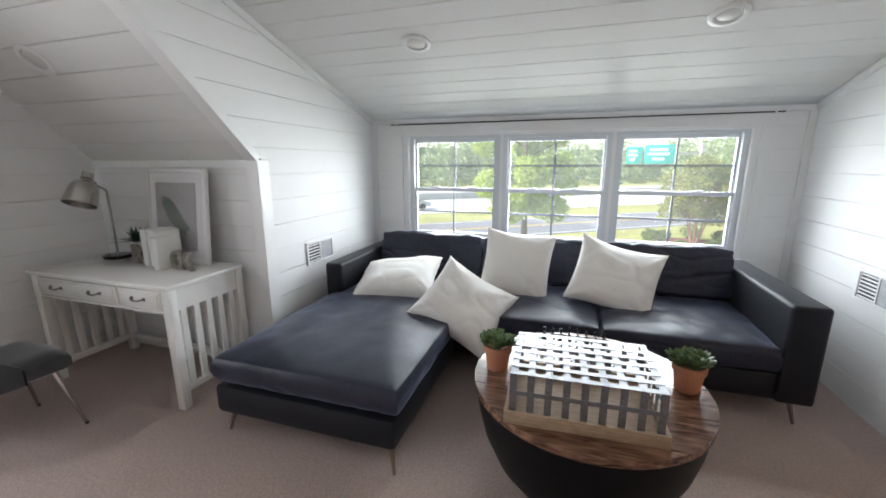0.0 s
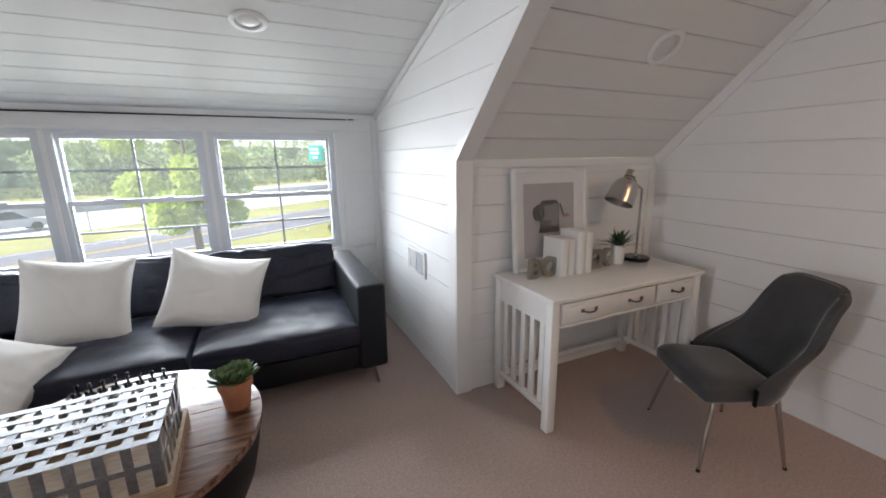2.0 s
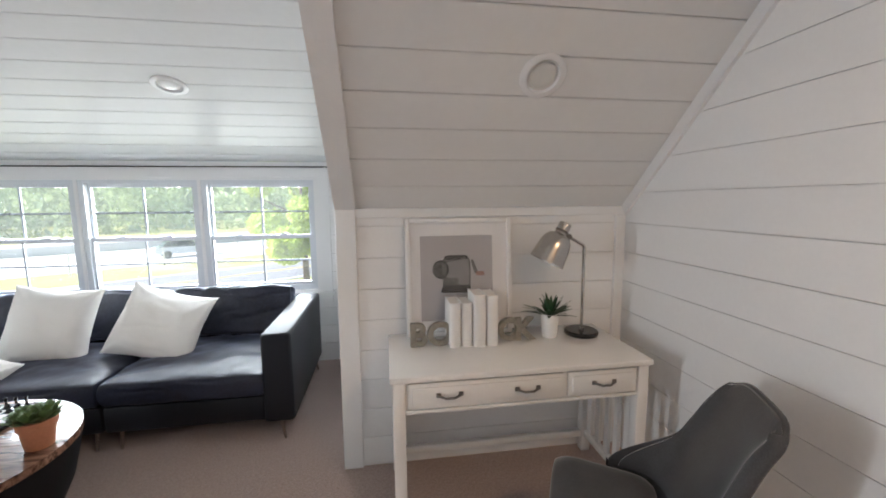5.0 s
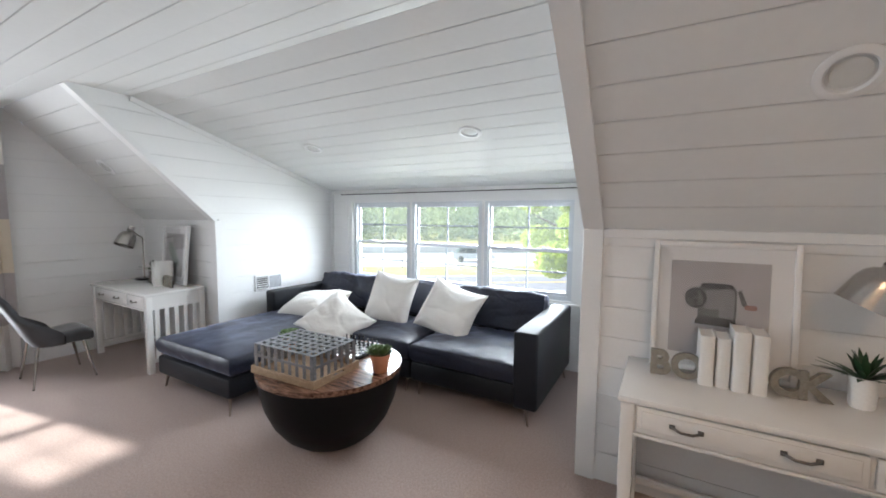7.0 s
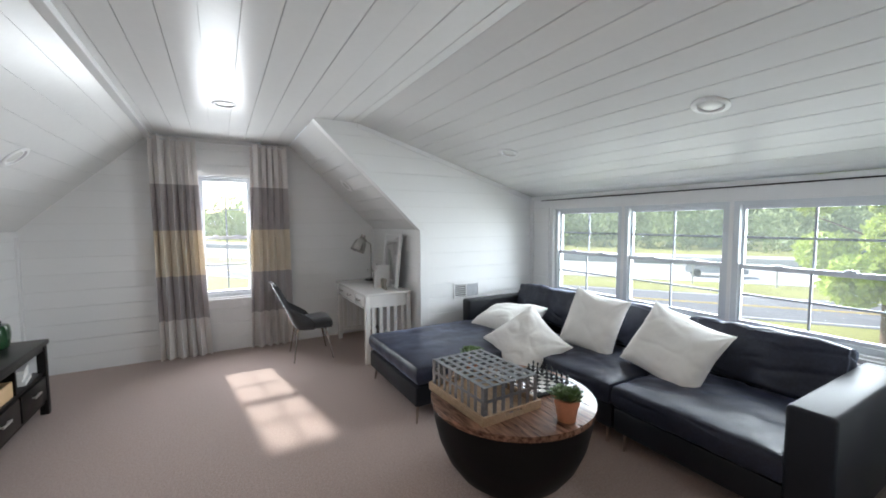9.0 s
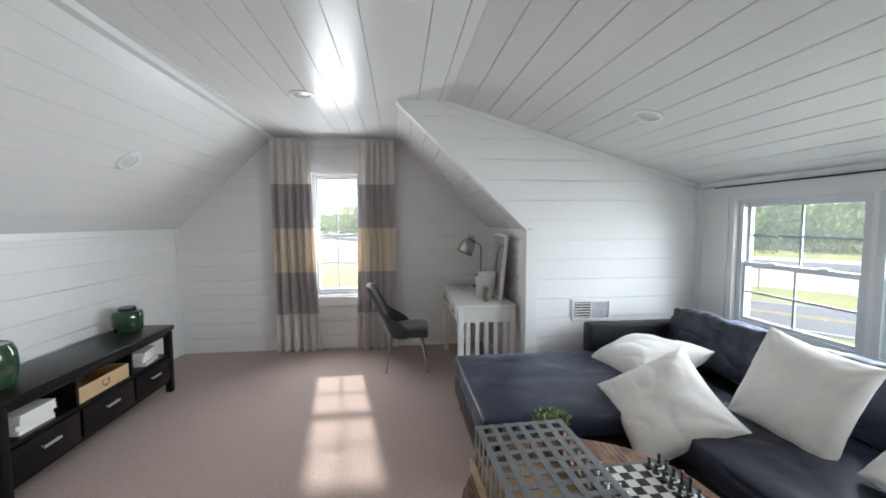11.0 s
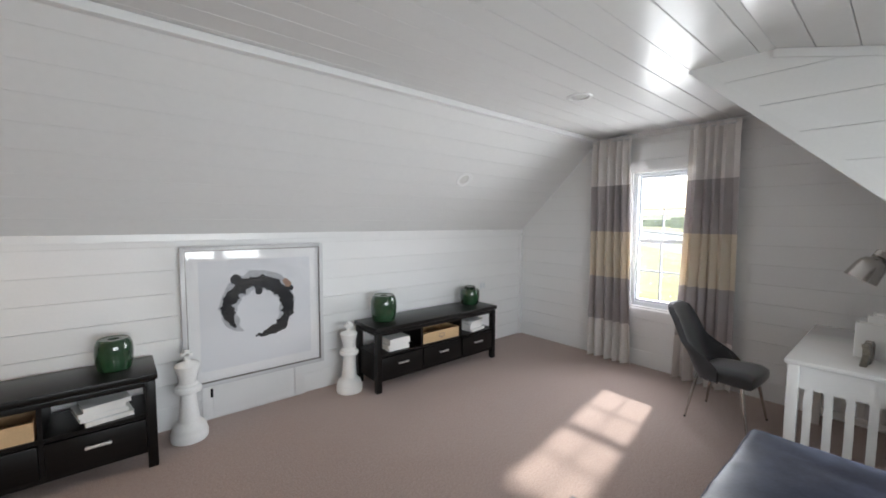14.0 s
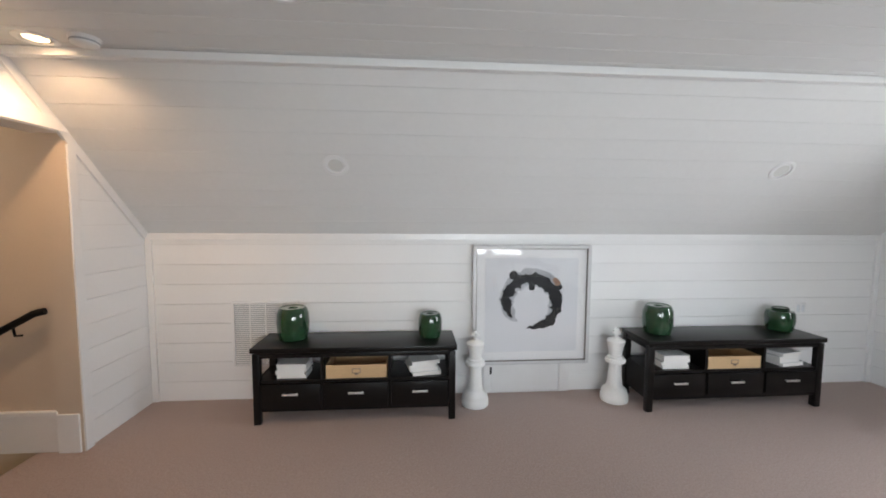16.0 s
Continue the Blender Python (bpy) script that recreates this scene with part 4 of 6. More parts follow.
def build_desk():
    """A desk 1.22 wide and 0.6 deep, its front at y 0."""
    d = thing("writing_desk", Matrix(), "white lacquered writing desk with slatted sides and drawers", "desk", "desks in the alcoves")
    w, dp, h = 1.22, 0.555, DESK
    part("desktop", B((-0.012, -0.015, h - 0.028), (w + 0.012, dp, h), 0.006), DESKPAINT, d)
    for x in (0, w - 0.055):
        for y in (0, dp - 0.055):
            part("leg", B((x, y, 0), (x + 0.055, y + 0.055, h - 0.028), 0.004), DESKPAINT, d)
        xc = x + 0.012
        part("side_apron", B((xc, 0.055, h - 0.17), (xc + 0.03, dp - 0.055, h - 0.028)), DESKPAINT, d)
        part("side_rail", B((xc, 0.055, 0.10), (xc + 0.03, dp - 0.055, 0.14), 0.003), DESKPAINT, d)
        for k in range(5):
            y = 0.055 + (dp - 0.11) * (k + 0.5) / 5 - 0.019
            part("slat", B((xc + 0.006, y, 0.14), (xc + 0.024, y + 0.038, h - 0.17)), DESKPAINT, d)
    part("front_apron", B((0.055, 0.016, h - 0.165), (w - 0.055, 0.03, h - 0.028)), DESKPAINT, d)
    part("front_rail", B((0.055, 0.004, h - 0.18), (w - 0.055, 0.03, h - 0.165), 0.002), DESKPAINT, d)
    part("back_apron", B((0.055, dp - 0.04, h - 0.17), (w - 0.055, dp - 0.02, h - 0.028)), DESKPAINT, d)
    part("back_rail", B((0.055, dp - 0.045, 0.09), (w - 0.055, dp - 0.015, 0.13), 0.003), DESKPAINT, d)
    for a, b, pulls in ((0.066, 0.79, (0.25, 0.61)), (0.81, w - 0.066, (0.985,))):
        bm = bmesh.new()
        box(bm, (a, 0.0, h - 0.155), (b, 0.018, h - 0.04), 0.003)
        box(bm, (a + 0.018, -0.007, h - 0.138), (b - 0.018, 0.004, h - 0.057), 0.006)
        dr = part("drawer_front", bm, DESKPAINT, d)
        for x in pulls:
            bm = bmesh.new()
            z = h - 0.098
            tube(bm, [(x - 0.055, -0.006, z + 0.004), (x - 0.045, -0.02, z + 0.004), (x - 0.02, -0.028, z - 0.004), (x + 0.02, -0.028, z - 0.004), (x + 0.045, -0.02, z + 0.004), (x + 0.055, -0.006, z + 0.004)], 0.0055, 8)
            for e in (-0.05, 0.05):
                box(bm, (x + e - 0.011, -0.012, z - 0.006), (x + e + 0.011, -0.004, z + 0.014), 0.003)
            part("handle", bm, PEWTER, dr, "curved pewter drawer pull")
    return d


desk = build_desk()
desk.matrix_basis = pose(2.432, 1.985, 0)
desk_w = copy_thing(desk, pose(-3.0, 1.955, 0))


# ---------- coffee table ----------
def build_table():
    t = thing("coffee_table", pose(0.518, 2.125, 0), "round black half-barrel coffee table with a reclaimed wood top", "table")
    prof = [(0.0, 0.0), (0.225, 0.0), (0.265, 0.012), (0.34, 0.075), (0.405, 0.165), (0.455, 0.28), (0.483, 0.40), (0.495, 0.475), (0.498, 0.492), (0.49, 0.497), (0.0, 0.497)]
    part("bowl_base", lathe(bmesh.new(), prof, 64), BLACK, t, "matte black rounded drum")
    r, n = 0.504, 9
    for k in range(n):
        a, b = -r + 2 * r * k / n + 0.0008, -r + 2 * r * (k + 1) / n - 0.0008
        ya = [a + (b - a) * i / 8 for i in range(9)]
        right = [(math.sqrt(max(r * r - y * y, 0)), y) for y in ya]
        pts = right + [(-x, y) for x, y in reversed(right)]
        pts = [p for i, p in enumerate(pts) if (Vector(p) - Vector(pts[i - 1])).length > 1e-4]
        part("plank", prism(bmesh.new(), pts, (0, 0, 0.4975), (1, 0, 0), (0, 1, 0), (0, 0, 1), 0.0325 + 0.0012 * (k % 2)), TABLEWOOD, t, smooth=False)
    return t


build_table()


# ---------- sideboards ----------
def build_sideboard():
    """A low cabinet 1.62 wide and 0.42 deep, its front at y 0.42, its back at 0."""
    c = thing("media_console", Matrix(), "low espresso-brown wooden media console with open shelves over drawers", "cabinet", "consoles along the knee wall")
    w, dp, h, p = 1.62, 0.42, 0.63, 0.055
    part("top", B((-0.012, -0.005, h - 0.04), (w + 0.012, dp + 0.012, h), 0.004), BLACKWOOD, c)
    part("top_rail", B((0.01, 0.0, h - 0.085), (w - 0.01, dp - 0.01, h - 0.05), 0.002), BLACKWOOD, c)
    for x in (0, w - p):
        for y in (0, dp - p):
            part("leg", B((x, y, 0), (x + p, y + p, h - 0.05), 0.003), BLACKWOOD, c)
    part("shelf", B((p * 0.3, 0.01, 0.335), (w - p * 0.3, dp - 0.02, 0.36)), BLACKWOOD, c)
    part("bottom", B((p * 0.3, 0.01, 0.10), (w - p * 0.3, dp - 0.02, 0.13)), BLACKWOOD, c)
    for x in (p * 0.3, w - p * 0.3 - 0.018):
        part("side_panel", B((x, p, 0.13), (x + 0.018, dp - p, 0.335)), BLACKWOOD, c)
    part("back_panel", B((p, 0.012, 0.13), (w - p, 0.022, 0.335)), BLACKWOOD, c)
    part("back_panel", B((0.54, 0.012, 0.36), (1.08, 0.022, h - 0.085)), BLACKWOOD, c)
    for x in (0.54, 1.08):
        part("divider", B((x - 0.011, 0.02, 0.13), (x + 0.011, dp - 0.02, h - 0.085)), BLACKWOOD, c)
    for a, b in ((p, 0.529), (0.551, 1.069), (1.091, w - p)):
        dr = part("drawer_front", B((a + 0.003, dp - 0.03, 0.134), (b - 0.003, dp - 0.004, 0.33), 0.002), BLACKWOOD, c)
        m = (a + b) / 2
        bm = B((m - 0.062, dp + 0.012, 0.245), (m + 0.062, dp + 0.022, 0.262), 0.002)
        for e in (-0.05, 0.05):
            box(bm, (m + e - 0.005, dp - 0.006, 0.249), (m + e + 0.005, dp + 0.013, 0.258))
        part("handle", bm, NICKEL, dr, "flat brushed-steel bar handle")
    return c


console = build_sideboard()
console.matrix_basis = pose(1.18, YS + 0.065, 0)
copy_thing(console, pose(-2.10, YS + 0.065, 0))


# ---------- chairs ----------
def build_chair():
    """An upholstered bucket chair that faces +y: a padded seat held by a shell that rises into the back."""
    c = thing("side_chair", Matrix(), "grey velvet shell chair with splayed chrome legs", "chair", "chairs at the desks")
    low, high = 0.365, 0.92

    def ease(a):
        a = min(1.0, max(0.0, a))
        return a * a * (3 - 2 * a)

    def shell(u, v, inset):
        # u -1..1 round the bucket from one front edge to the other, v 0..1 from the underside to the top
        th = u * math.pi / 2
        w = 0.262 - 0.058 * ease((v - 0.05) / 0.9) - 0.05 * max(0, 0.14 - v) - inset
        back = -0.175 - 0.245 * v ** 1.12 + 0.04 * max(0.0, 0.18 - v) + inset
        front = 0.03 + (back + 0.05 - 0.03) * ease((v - 0.13) / 0.40)
        sn, cs = math.sin(th), math.cos(th)
        x = w * math.copysign(abs(sn) ** 0.62, sn)
        y = front - (front - back) * abs(cs) ** 0.60
        z = low + (high - low) * v - 0.028 * ease((v - 0.75) / 0.25) * abs(x / w) ** 5
        if v > 0.88:
            x *= 1 - 0.12 * ((v - 0.88) / 0.12) ** 2.5
        return Vector((x, y, z))

    def slab(name, v0, v1, span, a0, a1, label=""):
        bm = bmesh.new()
        nu, nv = 40, 26
        g = {}
        for i in range(nu + 1):
            for j in range(nv + 1):
                u, f = span * (2 * i / nu - 1), j / nv
                soft = (1 - abs(2 * f - 1) ** 10) * (1 - abs(2 * i / nu - 1) ** 14)
                mid = (a0 + a1) / 2
                for k, a in ((0, a0), (1, a1)):
                    g[k, i, j] = bm.verts.new(shell(u, v0 + (v1 - v0) * f, mid + (a - mid) * (0.3 + 0.7 * soft)))
        for i in range(nu):
            for j in range(nv):
                bm.faces.new((g[0, i, j], g[0, i + 1, j], g[0, i + 1, j + 1], g[0, i, j + 1]))
                bm.faces.new((g[1, i, j], g[1, i, j + 1], g[1, i + 1, j + 1], g[1, i + 1, j]))
            for j in (0, nv):
                bm.faces.new((g[0, i, j], g[0, i + 1, j], g[1, i + 1, j], g[1, i, j]))
        for j in range(nv):
            for i in (0, nu):
                bm.faces.new((g[0, i, j], g[0, i, j + 1], g[1, i, j + 1], g[1, i, j]))
        return part(name, bm, GREYFAB, c, label)

    slab("shell", 0.0, 1.0, 1.0, 0.0, 0.022)
    slab("backrest", 0.14, 0.992, 0.955, 0.010, 0.040)
    seat = bmesh.new()
    bmesh.ops.create_cube(seat, size=1.0)
    bmesh.ops.subdivide_edges(seat, edges=seat.edges[:], cuts=14, use_grid_fill=True)
    for vt in seat.verts:
        x, y, z = vt.co * 2
        w = 0.228 + 0.012 * y
        k = 1 - 0.07 * abs(z) ** 5
        top = 0.5 + 0.5 * z
        vt.co = Vector((x * w * k * (1 - 0.05 * abs(y) ** 6), (0.052 + 0.193 * y) * k + 0.012 * (1 - x * x) * (y > 0.99),
                        0.362 + top * (0.106 - 0.022 * abs(y) ** 8 - 0.016 * abs(x) ** 8 + 0.014 * y)))
    bmesh.ops.smooth_vert(seat, verts=seat.verts[:], factor=0.4, use_axis_x=True, use_axis_y=True, use_axis_z=True)
    part("seat", seat, GREYFAB, c, "padded grey velvet seat")
    for sx in (-1, 1):
        part("seam", B((sx * 0.252 - 0.012, 0.026, 0.368), (sx * 0.252 + 0.012, 0.032, 0.455), 0.002), BLACK, c, "dark seam where the shell meets the seat")
    for x, y in ((-0.185, 0.17), (0.185, 0.17), (-0.175, -0.14), (0.175, -0.14)):
        bm = bmesh.new()
        rod(bm, (x, y, 0.372), (x * 1.32, y * 1.40, 0.0), 0.014, 0.008)
        lg = part("leg", bm, STEEL, c, "slim tapered chrome leg")
        part("foot", lathe(bmesh.new(), [(0.0, 0.0), (0.0095, 0.0), (0.0095, 0.012), (0.0, 0.013)], 12, Matrix.Translation((x * 1.32, y * 1.40, 0.0))), BLACK, lg, "black plastic glide")
    for y in (0.17, -0.14):
        part("crossbar", tube(bmesh.new(), [(-0.18, y, 0.357), (0.18, y, 0.357)], 0.009), STEEL, c)
    return c


chair = build_chair()
chair.matrix_basis = pose(3.25, 1.56, 0, 0, 0, 64)
copy_thing(chair, pose(-2.49, 1.47, 0, 0, 0, -3))


# ---------- curtains ----------
def build_curtain(ya, yb, za, zb, seed):
    """A pleated curtain whose top spans ya to yb and whose hem spans za to zb."""
    c = thing("curtain", pose(0, 0, 0), "floor-length pleated curtain in cream, taupe and sand bands", "curtain", "curtains at the gable window")
    edges = [2.585, 2.05, 1.52, 0.985, 0.47, 0.012]
    folds, n = 5, 110

    def at(u, z, side):
        f = (2.585 - z) / 2.57
        lo, hi = ya + (za - ya) * f, yb + (zb - yb) * f
        ph = 2 * math.pi * folds * (u + 0.035 * math.sin(8.2 * u + seed)) + seed
        amp = 0.040 + 0.020 * f + 0.008 * math.sin(3.1 * u + seed)
        if f < 0.045:
            amp *= 0.55
        y = lo + (hi - lo) * u + 0.010 * math.sin(2 * ph) + 0.012 * f * math.sin(5 * u + 2 * f + seed)
        x = XW + 0.085 + amp * math.sin(ph + 0.5 * math.sin(3 * f + seed)) + 0.006 * math.sin(9 * f + u * 7)
        return Vector((x + side, y, z))

    for k, mat in enumerate((CREAM, TAUPE, GOLD, TAUPE, CREAM)):
        bm = bmesh.new()
        zz = [edges[k] + (edges[k + 1] - edges[k]) * j / 8 for j in range(9)]
        g = {(s_, i, j): bm.verts.new(at(i / n, z, s_ * 0.004)) for s_ in (0, 1) for i in range(n + 1) for j, z in enumerate(zz)}
        for i in range(n):
            for j in range(8):
                for s_ in (0, 1):
                    bm.faces.new((g[s_, i, j], g[s_, i + 1, j], g[s_, i + 1, j + 1], g[s_, i, j + 1]))
            for j in (0, 8):
                bm.faces.new((g[0, i, j], g[0, i + 1, j], g[1, i + 1, j], g[1, i, j]))
        for j in range(8):
            for i in (0, n):
                bm.faces.new((g[0, i, j], g[0, i, j + 1], g[1, i, j + 1], g[1, i, j]))
        part("cloth_band", bm, mat, c)
    return c


build_curtain(-0.10, 0.355, -0.08, 0.435, 0.3)
build_curtain(0.935, 1.35, 0.89, 1.37, 1.9)
rodt = thing("curtain_rod", Matrix(), "slim white curtain rod above the gable window", "curtain rod")
part("rod", rod(bmesh.new(), (XW + 0.085, -0.16, 2.56), (XW + 0.085, 1.37, 2.56), 0.011), TRIM, rodt)
for y in (-0.12, 1.32):
    part("bracket", B((XW, y - 0.012, 2.545), (XW + 0.085, y + 0.012, 2.575)), TRIM, rodt)
# black rod added for the dark joint line over the dormer casing, brackets too
joint_rod = thing("curtain_wire", Matrix(), "thin dark rod added to draw the joint line above the dormer windows", "curtain rod")
part("rod", rod(bmesh.new(), (-1.36, YD - 0.04, 1.874), (1.94, YD - 0.04, 1.880), 0.005), BLACK, joint_rod)
for x in (-1.3, 1.88):
    part("bracket", B((x - 0.008, YD - 0.045, 1.868), (x + 0.008, YD, 1.884)), TRIM, joint_rod)


# ---------- lamps in the ceilings ----------
def recessed(p, n, lit=False):
    z = Vector(n).normalized()
    m = Matrix.Translation(p) @ (-z).to_track_quat("-Z", "Y").to_matrix().to_4x4()
    t = thing("recessed_light", m, "lit warm recessed ceiling downlight" if lit else "white recessed ceiling downlight, switched off", "ceiling light", "recessed lights")
    part("trim_ring", lathe(bmesh.new(), [(0.098, 0.0), (0.098, 0.004), (0.09, 0.009), (0.072, 0.009), (0.066, 0.003), (0.064, -0.012)], 40), TRIM, t)
    part("lens", lathe(bmesh.new(), [(0.066, -0.004), (0.05, 0.0015), (0.03, 0.004), (0.0, 0.005)], 40), LAMPON if lit else LENS, t)
    return t


nd = Vector((0, DTOP - TOP, -(YD - YF))).normalized()
zd = lambda y: TOP - (y - YF) * (TOP - DTOP) / (YD - YF)
recessed((-0.634, 3.03, zd(3.03)), nd)
recessed((1.15, 3.05, zd(3.05)), nd)
recessed((-1.524, 0.649, TOP), (0, 0, -1))
recessed((2.08, 0.60, TOP), (0, 0, -1))
recessed((3.56, 0.03, TOP), (0, 0, -1), True)
nn_ = Vector((0, -(TOP - KNEE), -(YN - YB))).normalized()
ns_ = Vector((0, TOP - KNEE, -(YN - YB))).normalized()
recessed((3.081, 1.984, zs(1.984)), nn_)
recessed((-2.55, 1.984, zs(1.984)), nn_)
recessed((-1.493, -0.645, zs(-0.645)), ns_)
recessed((2.11, -0.655, zs(-0.655)), ns_)
sm = thing("smoke_detector", pose(3.29, 0.06, TOP), "round white smoke detector on the ceiling", "smoke detector")
part("base", lathe(bmesh.new(), [(0.0, 0.0), (0.072, 0.0), (0.072, -0.012), (0.0, -0.012)], 32), TRIM, sm)
part("cover", lathe(bmesh.new(), [(0.066, -0.012), (0.062, -0.035), (0.04, -0.045), (0.0, -0.046)], 32), TRIM, sm)
part("slot_ring", lathe(bmesh.new(), [(0.0655, -0.020), (0.0668, -0.022), (0.0655, -0.028), (0.064, -0.028)], 32), INKGREY, sm, "grey ring of air slots")


# ---------- vents, plates and the hatch ----------
def wall_vent(m, w, h, split, label):
    """A register in the xz plane, facing -y."""
    t = thing("wall_vent", m, label, "vent", "wall registers")
    part("backing", B((0.015, -0.003, 0.015), (w - 0.015, 0.0, h - 0.015)), VENTDARK if split == 2 else INKGREY, t, smooth=False)
    for a, b in (((0, -0.014, 0), (w, 0.0, 0.02)), ((0, -0.014, h - 0.02), (w, 0.0, h)), ((0, -0.014, 0.02), (0.02, 0.0, h - 0.02)), ((w - 0.02, -0.014, 0.02), (w, 0.0, h - 0.02))):
        part("frame", B(a, b, 0.002), TRIM, t)
    cols = split
    cw = (w - 0.04) / cols
    for c in range(cols):
        x0 = 0.02 + c * cw
        if c:
            part("mullion", B((x0 - 0.005, -0.012, 0.02), (x0 + 0.005, -0.001, h - 0.02)), TRIM, t)
        if split == 2 and c == 1:
            part("damper_plate", B((x0 + 0.006, -0.008, 0.022), (x0 + cw - 0.002, -0.003, h - 0.022)), INKGREY, t, "grey closed damper", smooth=False)
            continue
        k = int((h - 0.04) / (0.018 if split > 2 else 0.0215))
        for j in range(k):
            z = 0.02 + (h - 0.04) * (j + 0.5) / k
            bm = bmesh.new()
            box(bm, (x0 + 0.004, -0.0055, -0.0012), (x0 + cw - 0.004, 0.0055, 0.0012), 0, Matrix.Translation((0, -0.009, z)) @ pose(0, 0, 0, 40, 0, 0))
            part("slat", bm, TRIM, t, smooth=False)
    return t


wall_vent(pose(DX0, 2.98, 0.68, 0, 0, 90), 0.37, 0.19, 2, "white metal two-part wall register in the dormer cheek")
wall_vent(pose(DX1, 3.40, 0.66, 0, 0, -90), 0.36, 0.20, 2, "white metal two-part wall register in the dormer cheek")
wall_vent(pose(3.155, YS, 0.30, 0, 0, 180), 0.59, 0.61, 4, "large white louvred return-air grille in the knee wall")
pl = thing("wall_outlet", pose(-2.36, YS, 0.78), "white electrical outlet plate on the knee wall", "outlet")
part("plate", B((-0.06, 0, -0.058), (0.06, 0.007, 0.058), 0.003), TRIM, pl)
for x in (-0.025, 0.025):
    part("socket", B((x - 0.017, 0.006, -0.035), (x + 0.017, 0.010, 0.035), 0.003), VINYL, pl)
th = thing("thermostat", pose(XE, 1.065, 1.68), "black wall-mounted thermostat tablet with a dark screen", "thermostat")
part("case", B((-0.022, -0.062, -0.044), (0.0, 0.062, 0.044), 0.006), BLACK, th)
part("screen", B((-0.0245, -0.053, -0.035), (-0.0215, 0.053, 0.035), 0.001), SCREEN, th)
hatch = thing("door_1", Matrix(), "small white access door in the knee wall under the picture", "door", "", "structure")
part("door_panel", B((0.14, YS - 0.004, 0.012), (0.78, YS + 0.012, 0.95), 0.003), TRIM, hatch)
for a, b in ((0.03, 0.12), (0.80, 0.86)):
    part("casing", B((a, YS - 0.004, 0), (b, YS + 0.02, 0.98), 0.003), TRIM, hatch)
part("threshold", B((0.12, YS, 0), (0.80, YS + 0.016, 0.010)), TRIM, hatch)
hinge = part("hinge", B((0.781, YS + 0.010, 0.18), (0.799, YS + 0.016, 0.25)), BLACK, hatch)
rail = thing("handrail", Matrix(), "black wooden handrail along the stair wall", "handrail")
part("rail", tube(bmesh.new(), [(4.02, -0.425, 1.02), (4.08, -0.41, 1.005), (4.3, -0.41, 0.885), (6.4, -0.41, -0.27)], 0.024, 12), BLACK, rail)
for x, z in ((4.22, 0.90), (5.4, 0.25)):
    part("bracket", tube(bmesh.new(), [(x, -0.475, z - 0.06), (x, -0.425, z - 0.05), (x, -0.412, z + 0.02)], 0.008, 8), BLACK, rail)


# ---------- pictures ----------
def frame_parts(t, w, h, bw, dp, mat, mat_face):
    for a, b in (((0, -dp, 0), (bw, 0, h)), ((w - bw, -dp, 0), (w, 0, h)), ((bw, -dp, 0), (w - bw, 0, bw)), ((bw, -dp, h - bw), (w - bw, 0, h))):
        part("frame", B(a, b, 0.003), mat, t)
    part("mat_board", B((bw, -dp * 0.5, bw), (w - bw, -dp * 0.2, h - bw)), mat_face, t, smooth=False)


def disc_fan(bm, pts, o, y0, th):
    prism(bm, pts, (o[0], y0, o[1]), (1, 0, 0), (0, 0, 1), (0, -1, 0), th)
    return bm


